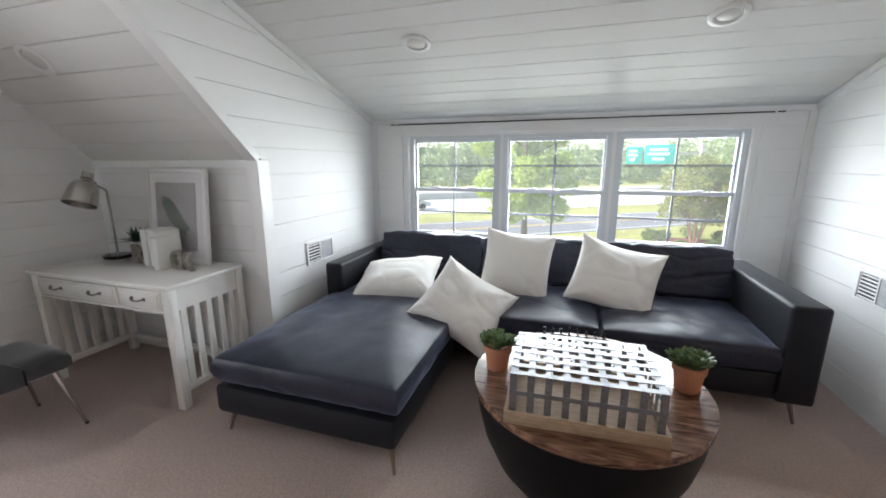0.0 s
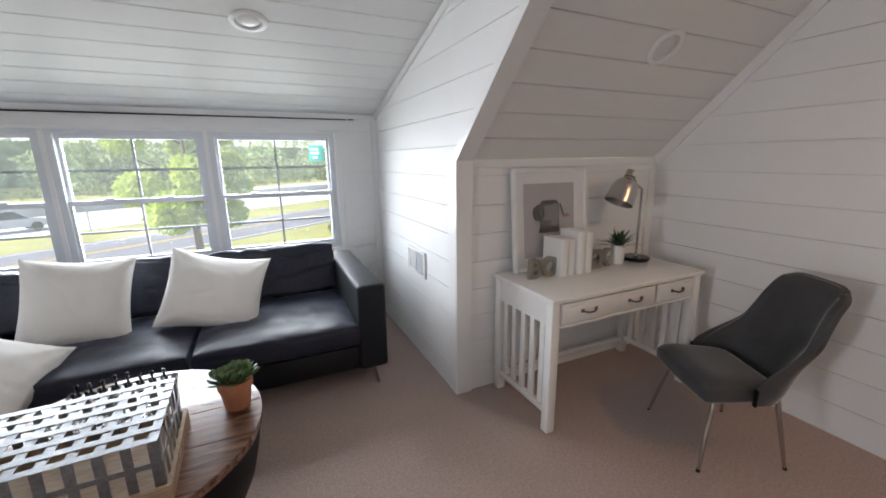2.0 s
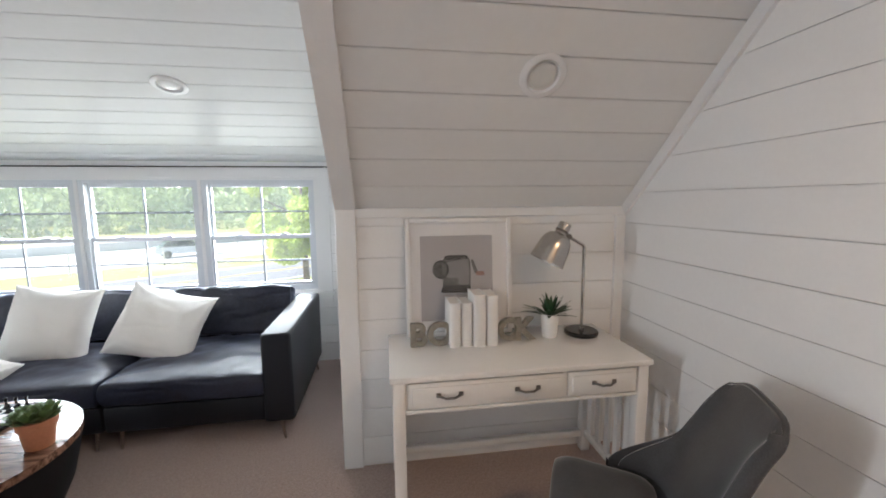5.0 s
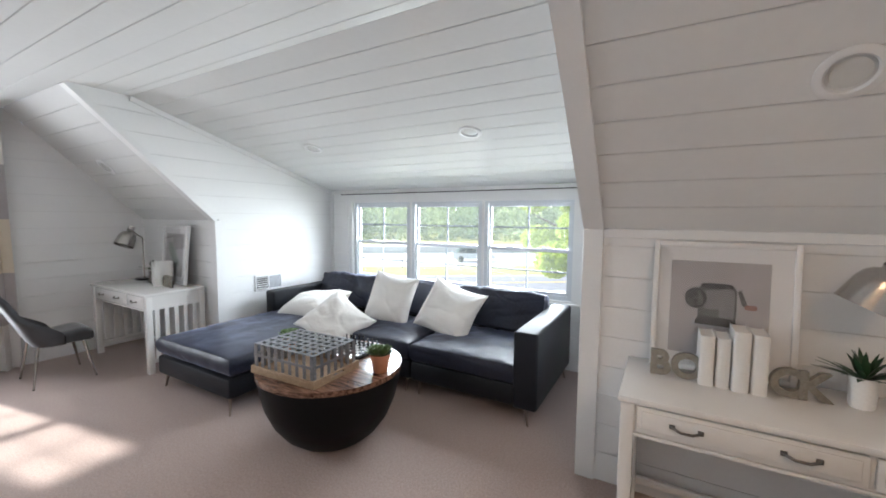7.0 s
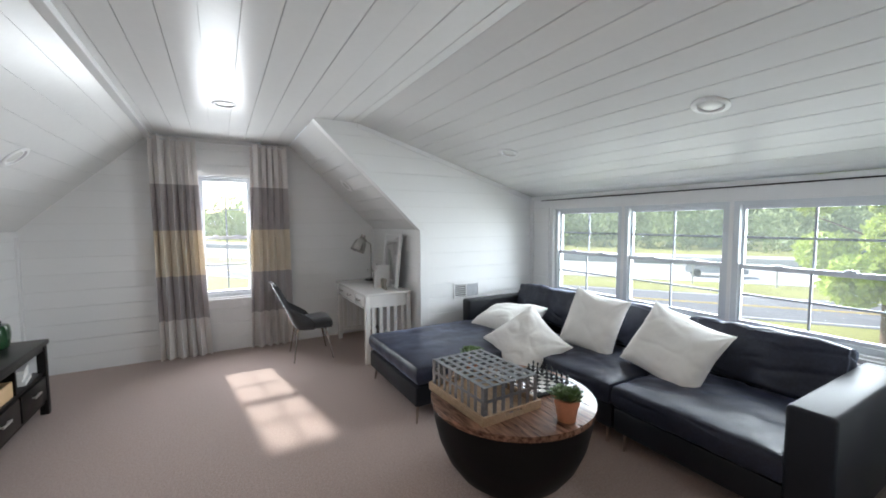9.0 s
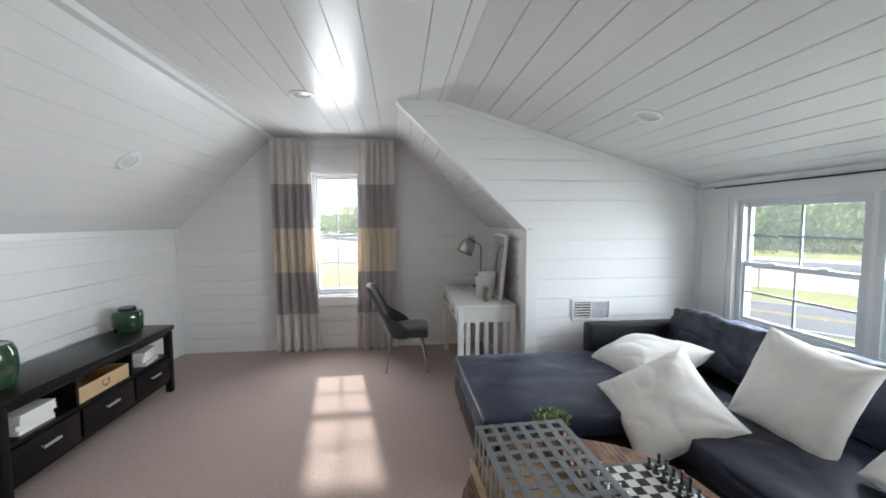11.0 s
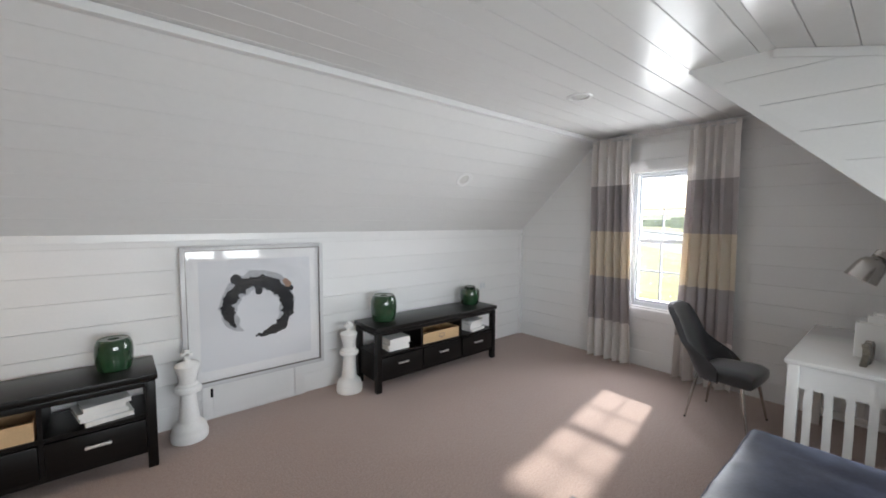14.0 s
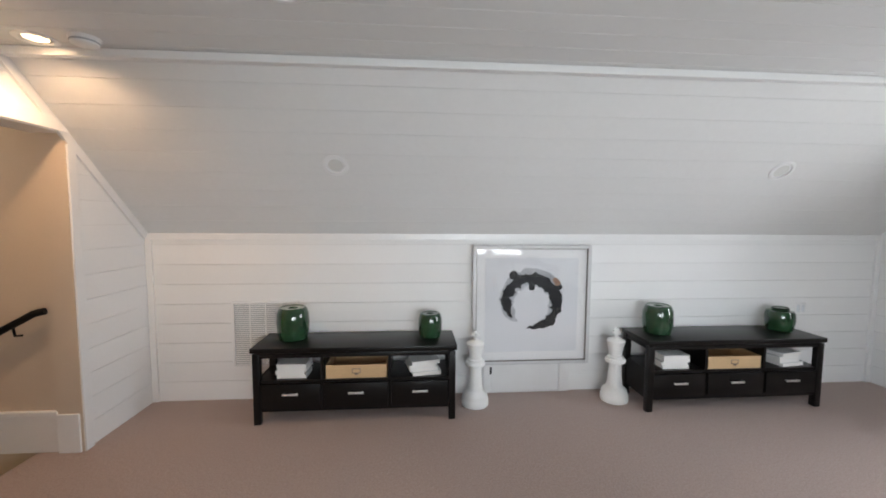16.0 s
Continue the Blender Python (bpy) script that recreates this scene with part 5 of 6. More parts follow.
def build_sketch(m, leaf=False):
    t = thing("framed_print", m, "white framed print of a grey-green leaf, leaning on the wall" if leaf else "white framed print of a pencil sharpener, leaning on the wall", "picture", "prints on the desks")
    w, h = 0.60, 0.655
    frame_parts(t, w, h, 0.024, 0.035, TRIM, MAT_BOARD)
    y = -0.0175
    part("print", B((0.082, y - 0.003, 0.085), (0.492, y, 0.560)), PICTUREGREY, t, smooth=False)
    y -= 0.003

    def drawn(name, pts, o, lift, mat, k=1.35):
        return part(name, disc_fan(bmesh.new(), [(a * k, b * k) for a, b in pts], o, y - lift, 0.001), mat, t, smooth=False)

    circ = lambda r, n: [(r * math.cos(a * 6.2832 / n), r * 1.12 * math.sin(a * 6.2832 / n)) for a in range(n)]
    rounded = lambda x0, z0, x1, z1, r: [(cx + r * math.cos(radians(a)), cz + r * math.sin(radians(a))) for cx, cz, a0 in ((x1 - r, z1 - r, 0), (x0 + r, z1 - r, 90), (x0 + r, z0 + r, 180), (x1 - r, z0 + r, 270)) for a in range(a0, a0 + 91, 15)]
    if leaf:
        blade = [(0.36 * f - 0.18, (1 - 2 * sd) * 0.062 * math.sin(math.pi * f ** 0.8) ** 0.8) for sd in (0, 1) for f in ([k / 14 for k in range(15)] if sd == 0 else [k / 14 for k in range(13, 0, -1)])]
        turned = lambda pts, a: [(x * math.cos(a) - z * math.sin(a), x * math.sin(a) + z * math.cos(a)) for x, z in pts]
        drawn("drawn_shadow", turned(blade, -0.95), (0.285, 0.305), 0.0, INKGREY, 1.0)
        drawn("drawn_leaf", turned(blade, -0.85), (0.275, 0.325), 0.001, SAGE, 1.0)
        drawn("drawn_leaf", turned([(x * 0.7, z * 0.75) for x, z in blade], -0.45), (0.315, 0.285), 0.002, SAGE, 1.0)
        for ang, cx, cz, ln in ((-0.85, 0.275, 0.325, 0.175), (-0.45, 0.315, 0.285, 0.12)):
            drawn("drawn_rib", turned([(-ln, -0.0022), (ln, -0.0015), (ln, 0.0015), (-ln, 0.0022)], ang), (cx, cz), 0.003, SKETCHMID, 1.0)
    else:
        drawn("drawn_shadow", [(-.09, -.012), (.13, -.02), (.17, .005), (.08, .02), (-.08, .02)], (0.265, 0.242), 0.0, INKGREY, 1.0)
        drawn("drawn_body", rounded(-.045, 0, .115, .20, .045), (0.25, 0.252), 0.001, SKETCHMID, 1.0)
        drawn("drawn_band", rounded(-.03, .07, .10, .165, .03), (0.25, 0.252), 0.002, SKETCHLIGHT, 1.0)
        drawn("drawn_band", rounded(.045, .015, .105, .18, .028), (0.25, 0.252), 0.003, SKETCHLIGHT, 1.0)
        drawn("drawn_top", rounded(-.035, .172, .10, .197, .012), (0.25, 0.252), 0.003, SKETCHDARK, 1.0)
        drawn("drawn_base", [(-.055, -.008), (.10, -.012), (.115, .006), (.112, .03), (-.04, .034), (-.055, .01)], (0.25, 0.249), 0.004, SKETCHDARK, 1.0)
        drawn("drawn_dial", circ(0.047, 20), (0.195, 0.372), 0.004, SKETCHDARK, 1.0)
        drawn("drawn_dial_face", circ(0.036, 20), (0.190, 0.372), 0.005, SKETCHMID, 1.0)
        for dx, dz in ((0.0, 0.017), (0.004, -0.019), (-0.018, 0.0)):
            drawn("drawn_hole", circ(0.0105, 10), (0.190 + dx, 0.372 + dz), 0.006, SKETCHDARK, 1.0)
        drawn("drawn_crank", [(0, .065), (.014, .075), (.036, .012), (.045, -.002), (.036, -.014), (.018, .0)], (0.367, 0.352), 0.002, SKETCHMID, 1.0)
        drawn("drawn_knob", rounded(0, 0, .05, .024, .01), (0.395, 0.332), 0.003, SKETCHRED, 1.0)
    g = part("glazing", B((0.024, -0.029, 0.024), (w - 0.024, -0.027, h - 0.024)), GLASS, t, smooth=False)
    g.visible_shadow = False
    return t


build_sketch(pose(2.525, 2.482, DESK + 0.002, -5.5, 0, 0))
build_sketch(pose(-2.55, 2.465, DESK + 0.002, -5.5, 0, -4), True)

art = thing("large_framed_print", pose(0.98, YS + 0.022, 0.29, 0, 0, 180), "large square white-framed abstract print with a black ink ring", "picture")
W, H = 1.125, 1.13
frame_parts(art, W, H, 0.032, 0.045, SILVERFRAME, MAT_BOARD)
for a, b in (((0.032, -0.043, 0.032), (0.038, -0.012, H - 0.032)), ((W - 0.038, -0.043, 0.032), (W - 0.032, -0.012, H - 0.032)), ((0.038, -0.043, 0.032), (W - 0.038, -0.012, 0.038)), ((0.038, -0.043, H - 0.038), (W - 0.038, -0.012, H - 0.032))):
    part("frame_lip", B(a, b), PEWTER, art, "thin grey inner lip", smooth=False)
part("art_paper", B((0.12, -0.027, 0.12), (W - 0.12, -0.0225, H - 0.12)), ARTPAPER, art, smooth=False)


def blot(name, fn_in, fn_out, a0, a1, y, mat, n=150):
    bm = bmesh.new()
    cx, cz = 0.56, 0.585
    ring = []
    for i in range(n + 1):
        a = a0 + (a1 - a0) * i / n
        f = min(1.0, 0.12 + 7.0 * min(i / n, 1 - i / n))
        r0, r1 = fn_in(a), fn_out(a)
        mid, half = (r0 + r1) / 2, (r1 - r0) / 2 * f
        ring.append([bm.verts.new((cx + r * math.cos(a), yy, cz + r * 0.95 * math.sin(a))) for r, yy in ((mid - half, y), (mid + half, y), (mid + half, y - 0.0008), (mid - half, y - 0.0008))])
    for p, q in zip(ring, ring[1:]):
        for k in range(4):
            bm.faces.new((p[k], p[(k + 1) % 4], q[(k + 1) % 4], q[k]))
    bm.faces.new(ring[0]), bm.faces.new(ring[-1])
    return part(name, bm, mat, art, smooth=False)


jag = lambda a, f, s_: 0.022 * noise.noise(Vector((f * math.cos(a), f * math.sin(a), s_))) + 0.010 * noise.noise(Vector((3.3 * f * math.cos(a), 3.3 * f * math.sin(a), s_)))
blot("grey_wash", lambda a: 0.17 + jag(a, 4, 1), lambda a: 0.295 + 0.05 * max(0, math.sin(a)) + jag(a, 4, 2), radians(-55), radians(235), -0.0272, INKGREY)
blot("ink_ring", lambda a: 0.19 - 0.03 * math.cos(a) * math.sin(a) + 1.5 * jag(a, 6, 3), lambda a: 0.295 + 1.2 * jag(a, 5, 4), radians(-98), radians(218), -0.0282, INK)
for dx, dz, r, mt in ((-0.175, 0.265, 0.042, INK), (0.245, 0.19, 0.03, INKTAN), (0.27, 0.15, 0.024, INK), (0.225, 0.215, 0.026, INKTAN), (0.0, 0.15, 0.03, INK)):
    pts = [((r + 0.3 * jag(a * 0.4, 3, dx)) * math.cos(a * 0.4), (r + 0.3 * jag(a * 0.4, 3, dz)) * math.sin(a * 0.4)) for a in range(16)]
    part("ink_spot", disc_fan(bmesh.new(), pts, (0.56 + dx, 0.585 + dz), -0.0292, 0.0006), mt, art, smooth=False)
g = part("glazing", B((0.038, -0.040, 0.038), (W - 0.038, -0.038, H - 0.038)), GLASS, art, smooth=False)
g.visible_shadow = False


# ---------- on the desks ----------
def build_lamp(m):
    """A task lamp whose shade hangs towards -x."""
    t = thing("desk_lamp", m, "brushed nickel desk lamp with a dome shade and black base", "lamp", "lamps on the desks")
    part("base", lathe(bmesh.new(), [(0.0, 0.0), (0.088, 0.0), (0.092, 0.006), (0.092, 0.020), (0.086, 0.026), (0.0, 0.027)], 40), BLACKGLOSS, t, "round black lacquered base")
    st = bmesh.new()
    rod(st, (0, 0, 0.026), (0.0, 0, 0.497), 0.0085)
    tube(st, [(0.0, 0, 0.490), (-0.004, 0, 0.503), (-0.016, 0, 0.512), (-0.088, 0, 0.552)], 0.0085, 12)
    part("stem", st, STEEL, t)
    part("collar", lathe(bmesh.new(), [(0.0, 0.026), (0.014, 0.026), (0.013, 0.040), (0.0085, 0.043)], 20), STEEL, t)
    part("joint", lathe(bmesh.new(), [(0.0, -0.017), (0.013, -0.017), (0.015, -0.012), (0.015, 0.012), (0.013, 0.017), (0.0, 0.017)], 18, pose(-0.094, 0, 0.556, 90, 0, 0)), PEWTER, t)
    m2 = pose(-0.180, 0, 0.497, 0, 27, 0)
    prof = [(0.0, 0.128), (0.030, 0.128), (0.034, 0.125), (0.034, 0.076), (0.037, 0.071), (0.056, 0.064), (0.073, 0.046), (0.083, 0.020), (0.088, -0.015), (0.095, -0.068), (0.096, -0.073), (0.092, -0.073), (0.085, -0.015), (0.079, 0.020), (0.069, 0.043), (0.03, 0.064), (0.0, 0.066)]
    part("shade", lathe(bmesh.new(), [(r, z * 1.16) for r, z in prof], 48, m2), STEEL, t)
    part("neck_band", lathe(bmesh.new(), [(0.0345, 0.096), (0.0362, 0.098), (0.0362, 0.106), (0.0345, 0.108)], 40, m2), PEWTER, t)
    part("bulb", lathe(bmesh.new(), [(0.0, -0.05), (0.024, -0.04), (0.032, -0.015), (0.02, 0.03), (0.014, 0.06)], 20, m2), LENS, t)
    return t


lamp = build_lamp(pose(3.505, 2.37, DESK))
copy_thing(lamp, pose(-2.82, 2.39, DESK, 0, 0, 104))


def build_spiky(m):
    t = thing("potted_plant", m, "small spiky green plant in a white ceramic pot", "plant", "plants on the desks")
    part("pot", lathe(bmesh.new(), [(0.0, 0.0), (0.036, 0.0), (0.042, 0.01), (0.047, 0.13), (0.043, 0.132), (0.040, 0.115), (0.0, 0.112)], 32), WHITEPL, t)
    bm = bmesh.new()
    r2 = random.Random(4)
    for k in range(46):
        a, e = r2.random() * 6.28, 0.25 + 1.1 * r2.random()
        ln = 0.125 + 0.05 * r2.random()
        d = Vector((math.cos(a) * math.cos(e), math.sin(a) * math.cos(e), math.sin(e)))
        s_ = Vector((-math.sin(a), math.cos(a), 0))
        up = d.cross(s_)
        p0 = Vector((0, 0, 0.115))
        rows = []
        for f, wd in ((0.0, 0.006), (0.45, 0.012), (0.8, 0.007), (1.0, 0.0008)):
            c = p0 + d * ln * f + Vector((0, 0, -0.03 * f * f))
            rows.append([bm.verts.new(c - s_ * wd), bm.verts.new(c + s_ * wd), bm.verts.new(c + up * 0.002 - up * 0.002 * f * 2)])
        for p, q in zip(rows, rows[1:]):
            for k2 in range(3):
                bm.faces.new((p[k2], p[(k2 + 1) % 3], q[(k2 + 1) % 3], q[k2]))
    part("foliage", bm, SPIKE, t, "narrow dark green leaves")
    return t


spk = build_spiky(pose(3.31, 2.36, DESK))
copy_thing(spk, pose(-2.64, 2.42, DESK, 0, 0, 80))


def build_book(w, d, h, m):
    t = thing("book", m, "white cloth-covered book standing on the desk", "book", "white books on the desks")
    for a in (0.0, w - 0.003):
        part("cover", B((a, 0.003, 0), (a + 0.003, d, h), 0.001), PAPER, t)
    sp = bmesh.new()
    out = [(w / 2 + w / 2 * math.cos(radians(a)), 0.006 - 0.011 * math.sin(radians(a))) for a in range(0, 181, 15)]
    prism(sp, out, (0, 0, 0), (1, 0, 0), (0, 1, 0), (0, 0, 1), h)
    part("spine", sp, PAPER, t)
    for z in (0.03, 0.085, h - 0.09, h - 0.035):
        rib = [(w / 2 + (w / 2 + 0.001) * math.cos(radians(a)), 0.006 - 0.0122 * math.sin(radians(a))) for a in range(15, 166, 15)]
        part("spine_band", prism(bmesh.new(), rib, (0, 0, z), (1, 0, 0), (0, 1, 0), (0, 0, 1), 0.0035), PAPER, t)
    part("page_block", B((0.003, 0.007, 0.004), (w - 0.003, d - 0.004, h - 0.005)), LINEN, t, smooth=False)
    return t


x = 2.735
for w, h, y in ((0.058, 0.235, 2.28), (0.052, 0.230, 2.285), (0.062, 0.275, 2.272), (0.058, 0.268, 2.276)):
    build_book(w, 0.17, h, pose(x, y, DESK))
    x += w + 0.008
mw = pose(-2.39, 2.36, DESK, 0, 0, -8)
x = 0.0
for w, h, y in ((0.062, 0.25, 0.0), (0.056, 0.255, 0.01), (0.06, 0.25, 0.0), (0.07, 0.215, -0.04)):
    build_book(w, 0.16, h, mw @ pose(x, y - 0.08, 0))
    x += w + 0.0015


def build_letter(ch, m):
    cu = bpy.data.curves.new("letter", "FONT")
    cu.body, cu.size, cu.extrude, cu.bevel_depth, cu.offset = ch, 0.165, 0.013, 0.002, 0.0045
    tmp = bpy.data.objects.new("letter_curve", cu)
    me = bpy.data.meshes.new_from_object(tmp)
    bpy.data.objects.remove(tmp)
    me.materials.clear()
    me.materials.append(CEMENT)
    me.transform(Matrix.Translation((0, 0, 0.004)) @ pose(0, 0, 0, 90, 0, 0))
    lo = min(v.co.z for v in me.vertices)
    me.transform(Matrix.Translation((0, 0, -lo)))
    ob = new("bookend_letter", me)
    ob.matrix_basis = m
    return tagged(ob, "grey cast-metal letter %s bookend on the desk" % ch, "bookend", "letters spelling BOOK")


for ch, x, y in (("B", 2.528, 2.33), ("O", 2.622, 2.325), ("O", 3.002, 2.33), ("K", 3.098, 2.335)):
    build_letter(ch, pose(x, y, DESK, 0, 0, 4))
for ch, x, y in (("B", -0.20, -0.04), ("O", -0.105, -0.04), ("O", 0.262, -0.04), ("K", 0.352, -0.035)):
    build_letter(ch, mw @ pose(x, y, 0))


# ---------- on the consoles ----------
def build_vase(m, r, h, neck, label):
    t = thing("vase", m, label, "vase", "green vases on the consoles")
    prof = [(0.0, 0.0), (r * 0.78, 0.0), (r * 0.86, h * 0.03), (r * 0.97, h * 0.3), (r, h * 0.55), (r * 0.96, h * 0.82), (r * 0.88, h * 0.92)]
    if neck:
        prof += [(r * 0.7, h * 0.95), (r * 0.55, h * 0.97), (r * 0.55, h * 1.08), (r * 0.5, h * 1.08), (r * 0.48, h * 0.9), (0, h * 0.88)]
    else:
        prof += [(r * 0.84, h * 0.975), (r * 0.78, h), (r * 0.73, h), (r * 0.71, h * 0.985), (r * 0.5, h * 0.975), (r * 0.3, h * 0.975), (r * 0.27, h * 0.93), (0, h * 0.92)]
    part("body", lathe(bmesh.new(), prof, 48), GREEN, t)
    if neck:
        part("neck_ring", lathe(bmesh.new(), [(r * 0.57, h * 1.0), (r * 0.6, h * 1.03), (r * 0.57, h * 1.06)], 32), BLACKGLOSS, t)
    return t


GV = "glossy dark green glazed barrel vase on a black console"
build_vase(pose(2.55, -0.98, 0.63), 0.134, 0.275, False, GV)
build_vase(pose(1.38, -0.98, 0.63), 0.104, 0.21, False, GV)
build_vase(pose(-0.70, -0.97, 0.63), 0.13, 0.26, False, GV)
build_vase(pose(-1.93, -1.00, 0.63), 0.118, 0.20, True, "glossy dark green glazed jar with a short neck")


def build_stack(m, n, spread, seed):
    r3 = random.Random(seed)
    for k in range(n):
        t = thing("book", m @ pose(spread * (r3.random() - 0.5), 0.02 * (r3.random() - 0.5), 0.030 * k, 0, 0, 8 * (r3.random() - 0.5)), "white paperback book stacked flat on the console shelf", "book", "books on the console shelves")
        w, d = 0.24, 0.18
        part("cover", B((-w / 2, -d / 2, 0), (w / 2, d / 2, 0.002)), PAPER, t, smooth=False)
        part("cover", B((-w / 2, -d / 2, 0.027), (w / 2, d / 2, 0.029)), PAPER, t, smooth=False)
        part("page_block", B((-w / 2 + 0.004, -d / 2 + 0.004, 0.002), (w / 2 - 0.004, d / 2 - 0.002, 0.027)), LINEN, t, smooth=False)


def build_box(m):
    t = thing("storage_box", m, "kraft-brown open storage box with a metal label holder", "box", "boxes in the consoles")
    w, d, h = 0.49, 0.33, 0.11
    part("front", B((0, d - 0.008, 0), (w, d, h)), KRAFT, t, smooth=False)
    part("back", B((0, 0, 0), (w, 0.008, h)), KRAFT, t, smooth=False)
    for a in (0, w - 0.008):
        part("side", B((a, 0.008, 0), (a + 0.008, d - 0.008, h)), KRAFT, t, smooth=False)
    part("bottom", B((0.008, 0.008, 0), (w - 0.008, d - 0.008, 0.008)), KRAFT, t, smooth=False)
    bm = bmesh.new()
    for a, b in (((-.034, 0, -.02), (.034, .004, -.015)), ((-.034, 0, .015), (.034, .004, .02)), ((-.034, 0, -.015), (-.029, .004, .015)), ((.029, 0, -.015), (.034, .004, .015)), ((-.012, 0, -.032), (.012, .006, -.02))):
        box(bm, a, b, 0, pose(w / 2, d, h * 0.55))
    part("label_holder", bm, BRONZE, t, "dark bronze label holder", smooth=False)
    return t


for ox in (1.18, -2.10):
    build_box(pose(ox + 0.565, YS + 0.065 + 0.06, 0.36))
    build_stack(pose(ox + 1.34, YS + 0.34, 0.36), 4, 0.03, 3)
    build_stack(pose(ox + 0.26, YS + 0.34, 0.36, 0, 0, 12), 4, 0.05, 8)


# ---------- floor statues ----------
def build_king(m):
    prof = [(0.0, 0.0), (0.112, 0.0), (0.115, 0.01), (0.115, 0.05), (0.108, 0.06), (0.108, 0.075), (0.10, 0.10), (0.072, 0.125), (0.066, 0.135), (0.058, 0.20), (0.049, 0.29), (0.047, 0.325), (0.055, 0.332), (0.082, 0.342), (0.086, 0.358), (0.080, 0.372), (0.064, 0.378), (0.064, 0.392), (0.052, 0.402), (0.058, 0.45), (0.072, 0.512), (0.076, 0.525), (0.070, 0.535), (0.04, 0.548), (0.018, 0.556), (0.016, 0.57), (0.0, 0.575)]
    bm = lathe(bmesh.new(), prof, 40)
    box(bm, (-0.014, -0.012, 0.562), (0.014, 0.012, 0.632), 0.004)
    box(bm, (-0.036, -0.012, 0.588), (0.036, 0.012, 0.612), 0.004)
    ob = tagged(mesh_object("chess_king_statue", bm, WHITEPL, True), "oversized white chess king ornament standing on the carpet", "statue", "chess kings on the floor")
    ob.data.transform(Matrix.Scale(1.06, 4))
    ob.matrix_basis = m
    return ob


build_king(pose(0.975, -0.99, 0))
build_king(pose(-0.325, -0.99, 0))


# ---------- on the coffee table ----------
TZ = 0.5318


def build_crate(m):
    t = thing("lattice_crate", m, "galvanised metal lattice basket turned over a pale wooden tray", "crate")
    w, d = 0.57, 0.42
    z0, z1, z2 = 0.0, 0.050, 0.195
    part("tray_bottom", B((0.01, 0.01, 0), (w - 0.01, d - 0.01, 0.012)), PALEWOOD, t, smooth=False)
    for a, b in (((0, 0, 0), (w, 0.014, z1)), ((0, d - 0.014, 0), (w, d, z1))):
        part("tray_side", B(a, b, 0.002), PALEWOOD, t)
    for x in (0, w - 0.014):
        bm = bmesh.new()
        box(bm, (x, 0.014, 0), (x + 0.014, d - 0.014, 0.024))
        box(bm, (x, 0.014, 0.040), (x + 0.014, d - 0.014, z1))
        box(bm, (x, 0.014, 0.024), (x + 0.014, 0.15, 0.040))
        box(bm, (x, d - 0.15, 0.024), (x + 0.014, d - 0.014, 0.040))
        part("tray_end", bm, PALEWOOD, t, "pale wooden end with a hand slot", smooth=False)
    a, b, c, e = 0.018, w - 0.018, 0.018, d - 0.018
    sw, th_ = 0.026, 0.002
    nx, ny = 9, 7
    for i in range(nx):
        x = a + (b - a - sw) * i / (nx - 1)
        part("strap", B((x, c, z2), (x + sw, e, z2 + th_)), GALV, t, smooth=False)
        for y in (c, e - th_):
            part("strap", B((x, y, z1 - 0.03), (x + sw, y + th_, z2)), GALV, t, smooth=False)
    for j in range(ny):
        y = c + (e - c - sw) * j / (ny - 1)
        part("strap", B((a, y, z2 + th_ + 0.0006), (b, y + sw, z2 + 2 * th_)), GALV, t, smooth=False)
        for x in (a, b - th_):
            part("strap", B((x, y, z1 - 0.03), (x + th_, y + sw, z2)), GALV, t, smooth=False)
    zm = (z1 + z2) / 2 - 0.008
    for y in (c - th_ - 0.0006, e + 0.0006):
        part("band", B((a, y, zm), (b, y + th_, zm + 0.018)), GALV, t, smooth=False)
    for x in (a - th_ - 0.0006, b + 0.0006):
        part("band", B((x, c, zm), (x + th_, e, zm + 0.018)), GALV, t, smooth=False)
    return t


build_crate(pose(0.207, 1.705, TZ, 0, 0, 2))

bw_, sq = 0.40, 0.044
LIGHTSQ = material("chess_light_square", (0.62, 0.60, 0.56), 0.2)
DARKSQ = material("chess_dark_square", (0.03, 0.03, 0.032), 0.15)
bmx = pose(0.272, 2.145, TZ, 0, 0, 1)
board = thing("chessboard", bmx, "black and silver chessboard on the wooden tabletop", "chessboard")
part("board_base", B((0, 0, 0), (bw_, bw_, 0.018), 0.003), BLACKGLOSS, board)
for i in range(8):
    for j in range(8):
        part("square", B((0.024 + i * sq, 0.024 + j * sq, 0.018), (0.024 + (i + 1) * sq - 0.0006, 0.024 + (j + 1) * sq - 0.0006, 0.0195)), LIGHTSQ if (i + j) % 2 else DARKSQ, board, smooth=False)
SILVER = material("silver_chessman", (0.65, 0.65, 0.66), 0.25, metal=1.0)


def chessman(h, r, mat, label):
    prof = [(0, 0), (r, 0), (r, 0.006), (r * 0.6, 0.011), (r * 0.38, 0.018), (r * 0.34, h * 0.6), (r * 0.62, h * 0.66), (r * 0.4, h * 0.7), (r * 0.6, h * 0.9), (r * 0.3, h * 0.97), (0, h)]
    ob = tagged(mesh_object("chess_piece", lathe(bmesh.new(), prof, 14), mat, True), label, "chess piece", "chess set on the coffee table")
    return ob


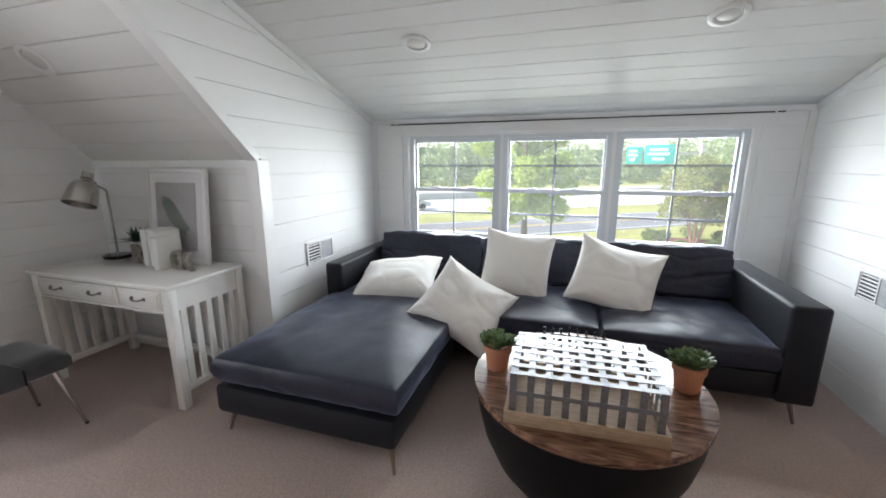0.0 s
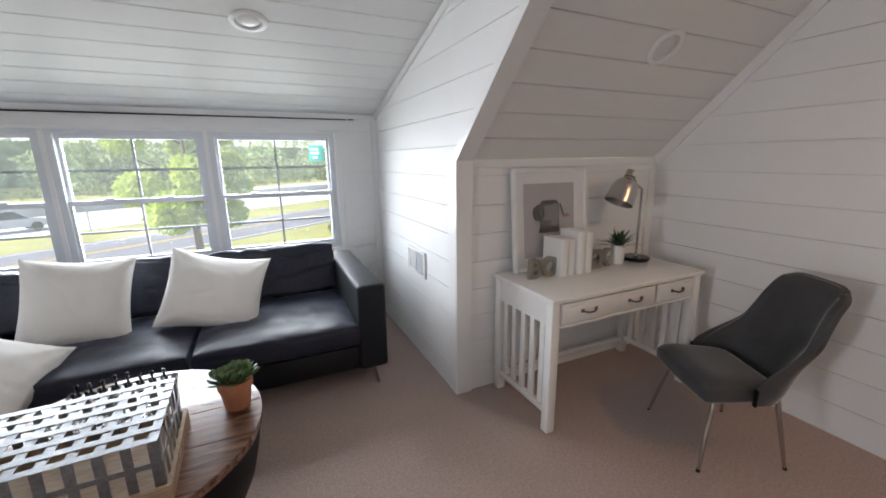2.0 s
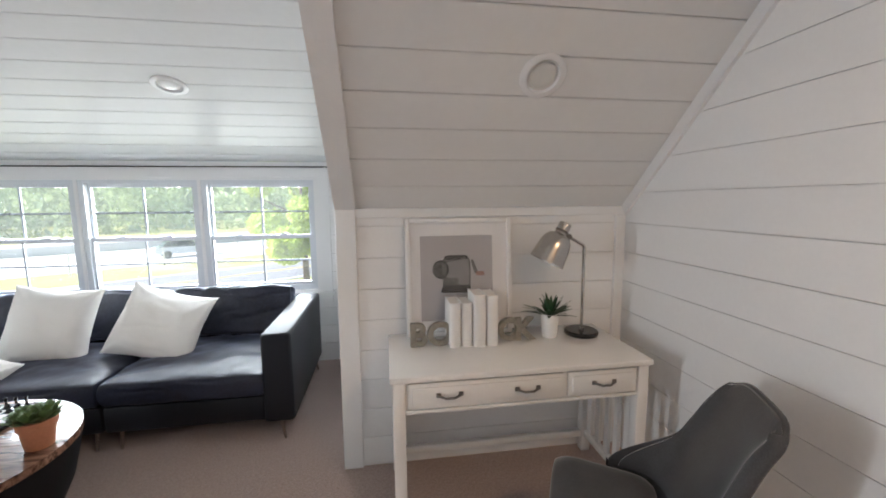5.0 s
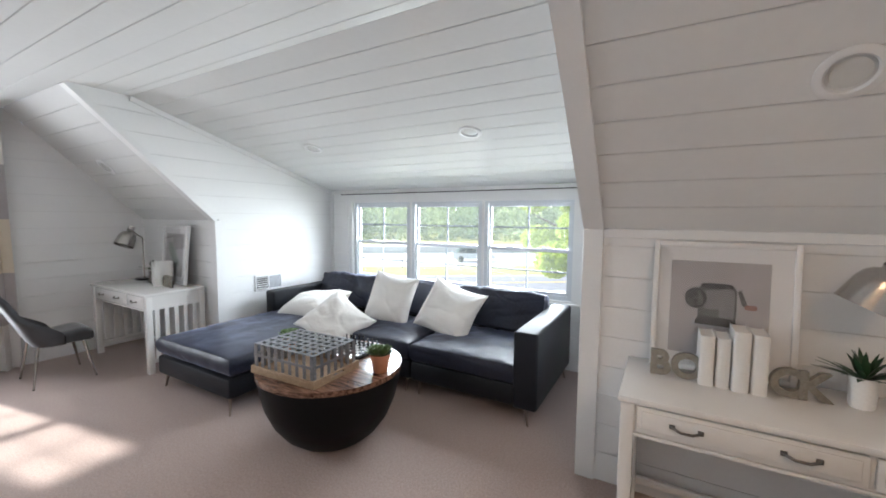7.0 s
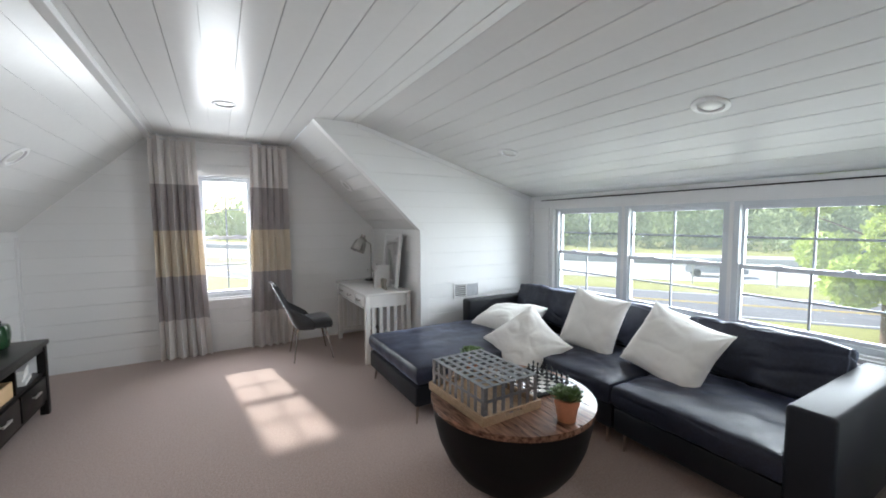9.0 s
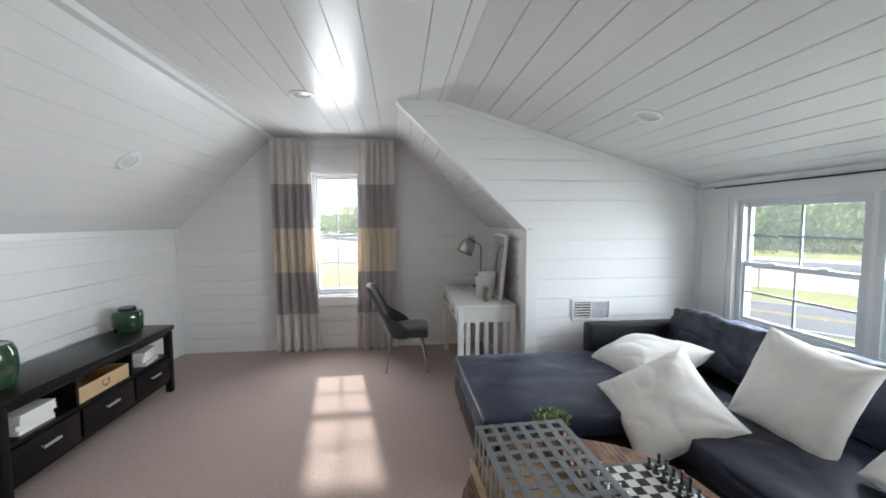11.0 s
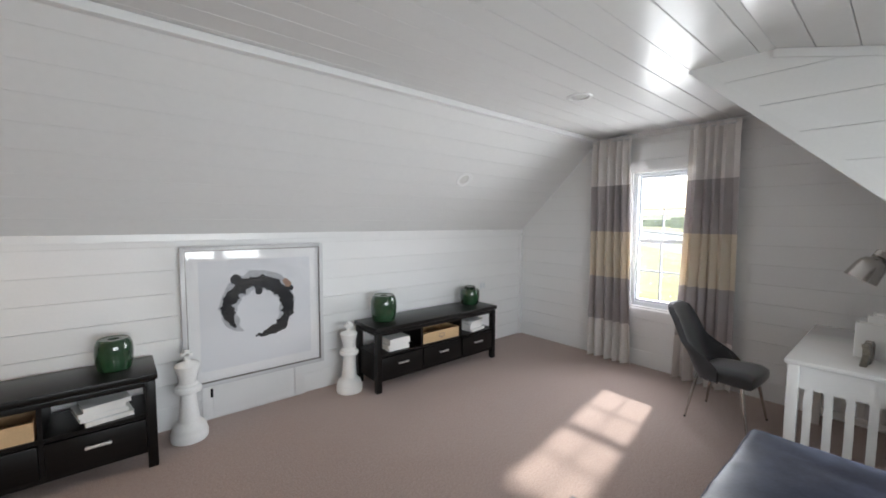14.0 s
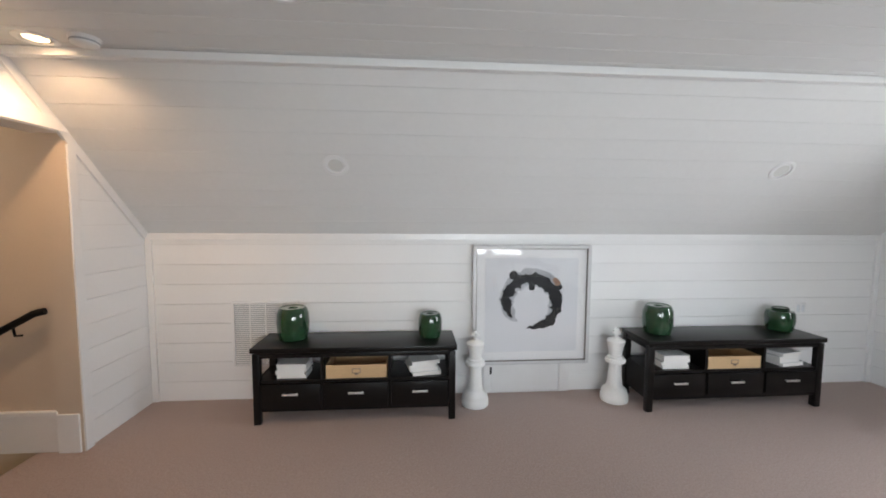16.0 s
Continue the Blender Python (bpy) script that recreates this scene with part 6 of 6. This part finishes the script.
for mat, rows, lab in ((SILVER, (0, 1), "small silver metal chess piece on the board"), (BLACKGLOSS, (7, 6), "small glossy black chess piece on the board")):
    kinds = {h: chessman(h, 0.014, mat, lab) for h in (0.042, 0.055, 0.07)}
    used = set()
    for rr in rows:
        for i in range(8):
            h = 0.042 if rr in (1, 6) else (0.07 if i in (3, 4) else 0.055)
            mm = bmx @ pose(0.024 + (i + 0.5) * sq, 0.024 + (rr + 0.5) * sq, 0.0195)
            if h in used:
                copy_thing(kinds[h], mm)
            else:
                kinds[h].matrix_basis = mm
                used.add(h)


def build_succulent(m, seed):
    t = thing("potted_succulent", m, "green rosette succulent in a terracotta pot", "plant", "succulents on the coffee table")
    part("pot", lathe(bmesh.new(), [(0.0, 0.0), (0.046, 0.0), (0.048, 0.004), (0.060, 0.088), (0.066, 0.090), (0.068, 0.122), (0.062, 0.124), (0.058, 0.108), (0.0, 0.104)], 32), TERRA, t)
    r4 = random.Random(seed)
    bm = bmesh.new()
    for cx, cy, cz, sc in ((0, 0, 0.115, 1.0), (0.045, 0.01, 0.12, 0.8), (-0.04, 0.025, 0.122, 0.8), (0.0, -0.045, 0.12, 0.8), (-0.01, 0.05, 0.125, 0.75), (0.03, -0.03, 0.135, 0.7), (-0.045, -0.02, 0.128, 0.75)):
        for k in range(15):
            a, e = k * 2.4 + r4.random(), 0.1 + 1.2 * k / 15
            ln = 0.074 * sc * (1.1 - 0.4 * k / 15)
            d = Vector((math.cos(a) * math.cos(e), math.sin(a) * math.cos(e), math.sin(e)))
            s_ = Vector((-math.sin(a), math.cos(a), 0))
            up = s_.cross(d) * -1
            rows = []
            for f, wd, tk in ((0.0, 0.006, 0.003), (0.5, 0.016, 0.004), (0.8, 0.019, 0.004), (0.95, 0.010, 0.002), (1.0, 0.001, 0.001)):
                c = Vector((cx, cy, cz)) + d * ln * f + Vector((0, 0, 0.012 * f * f))
                wd *= sc
                rows.append([bm.verts.new(c - s_ * wd), bm.verts.new(c + up * tk), bm.verts.new(c + s_ * wd), bm.verts.new(c - up * tk)])
            for p, q in zip(rows, rows[1:]):
                for k2 in range(4):
                    bm.faces.new((p[k2], p[(k2 + 1) % 4], q[(k2 + 1) % 4], q[k2]))
            bm.faces.new(rows[-1])
    part("foliage", bm, LEAF, t, "fleshy green rosettes")
    return t


build_succulent(pose(0.115, 2.105, TZ), 1)
build_succulent(pose(0.932, 2.165, TZ, 0, 0, 70), 2)


# ---------- boards of the walls ----------
BOARD_MESHES = {}
for parent, o, u, v, n, polys, start in PLANKS:
    u, v, n = Vector(u), Vector(v), Vector(n)
    for poly in polys:
        lo, hi = min(b for a, b in poly), max(b for a, b in poly)
        k = math.floor((lo - start) / BOARD)
        while start + k * BOARD < hi - 0.004:
            row = clip(poly, max(lo, start + k * BOARD), min(hi, start + (k + 1) * BOARD - GAP))
            k += 1
            row = [q for i, q in enumerate(row) if (Vector(q) - Vector(row[i - 1])).length > 1e-4]
            if len(row) < 3:
                continue
            ob = mesh_object("board", prism(bmesh.new(), row, o, u, v, n, PROUD), WALL)
            ob.parent = parent
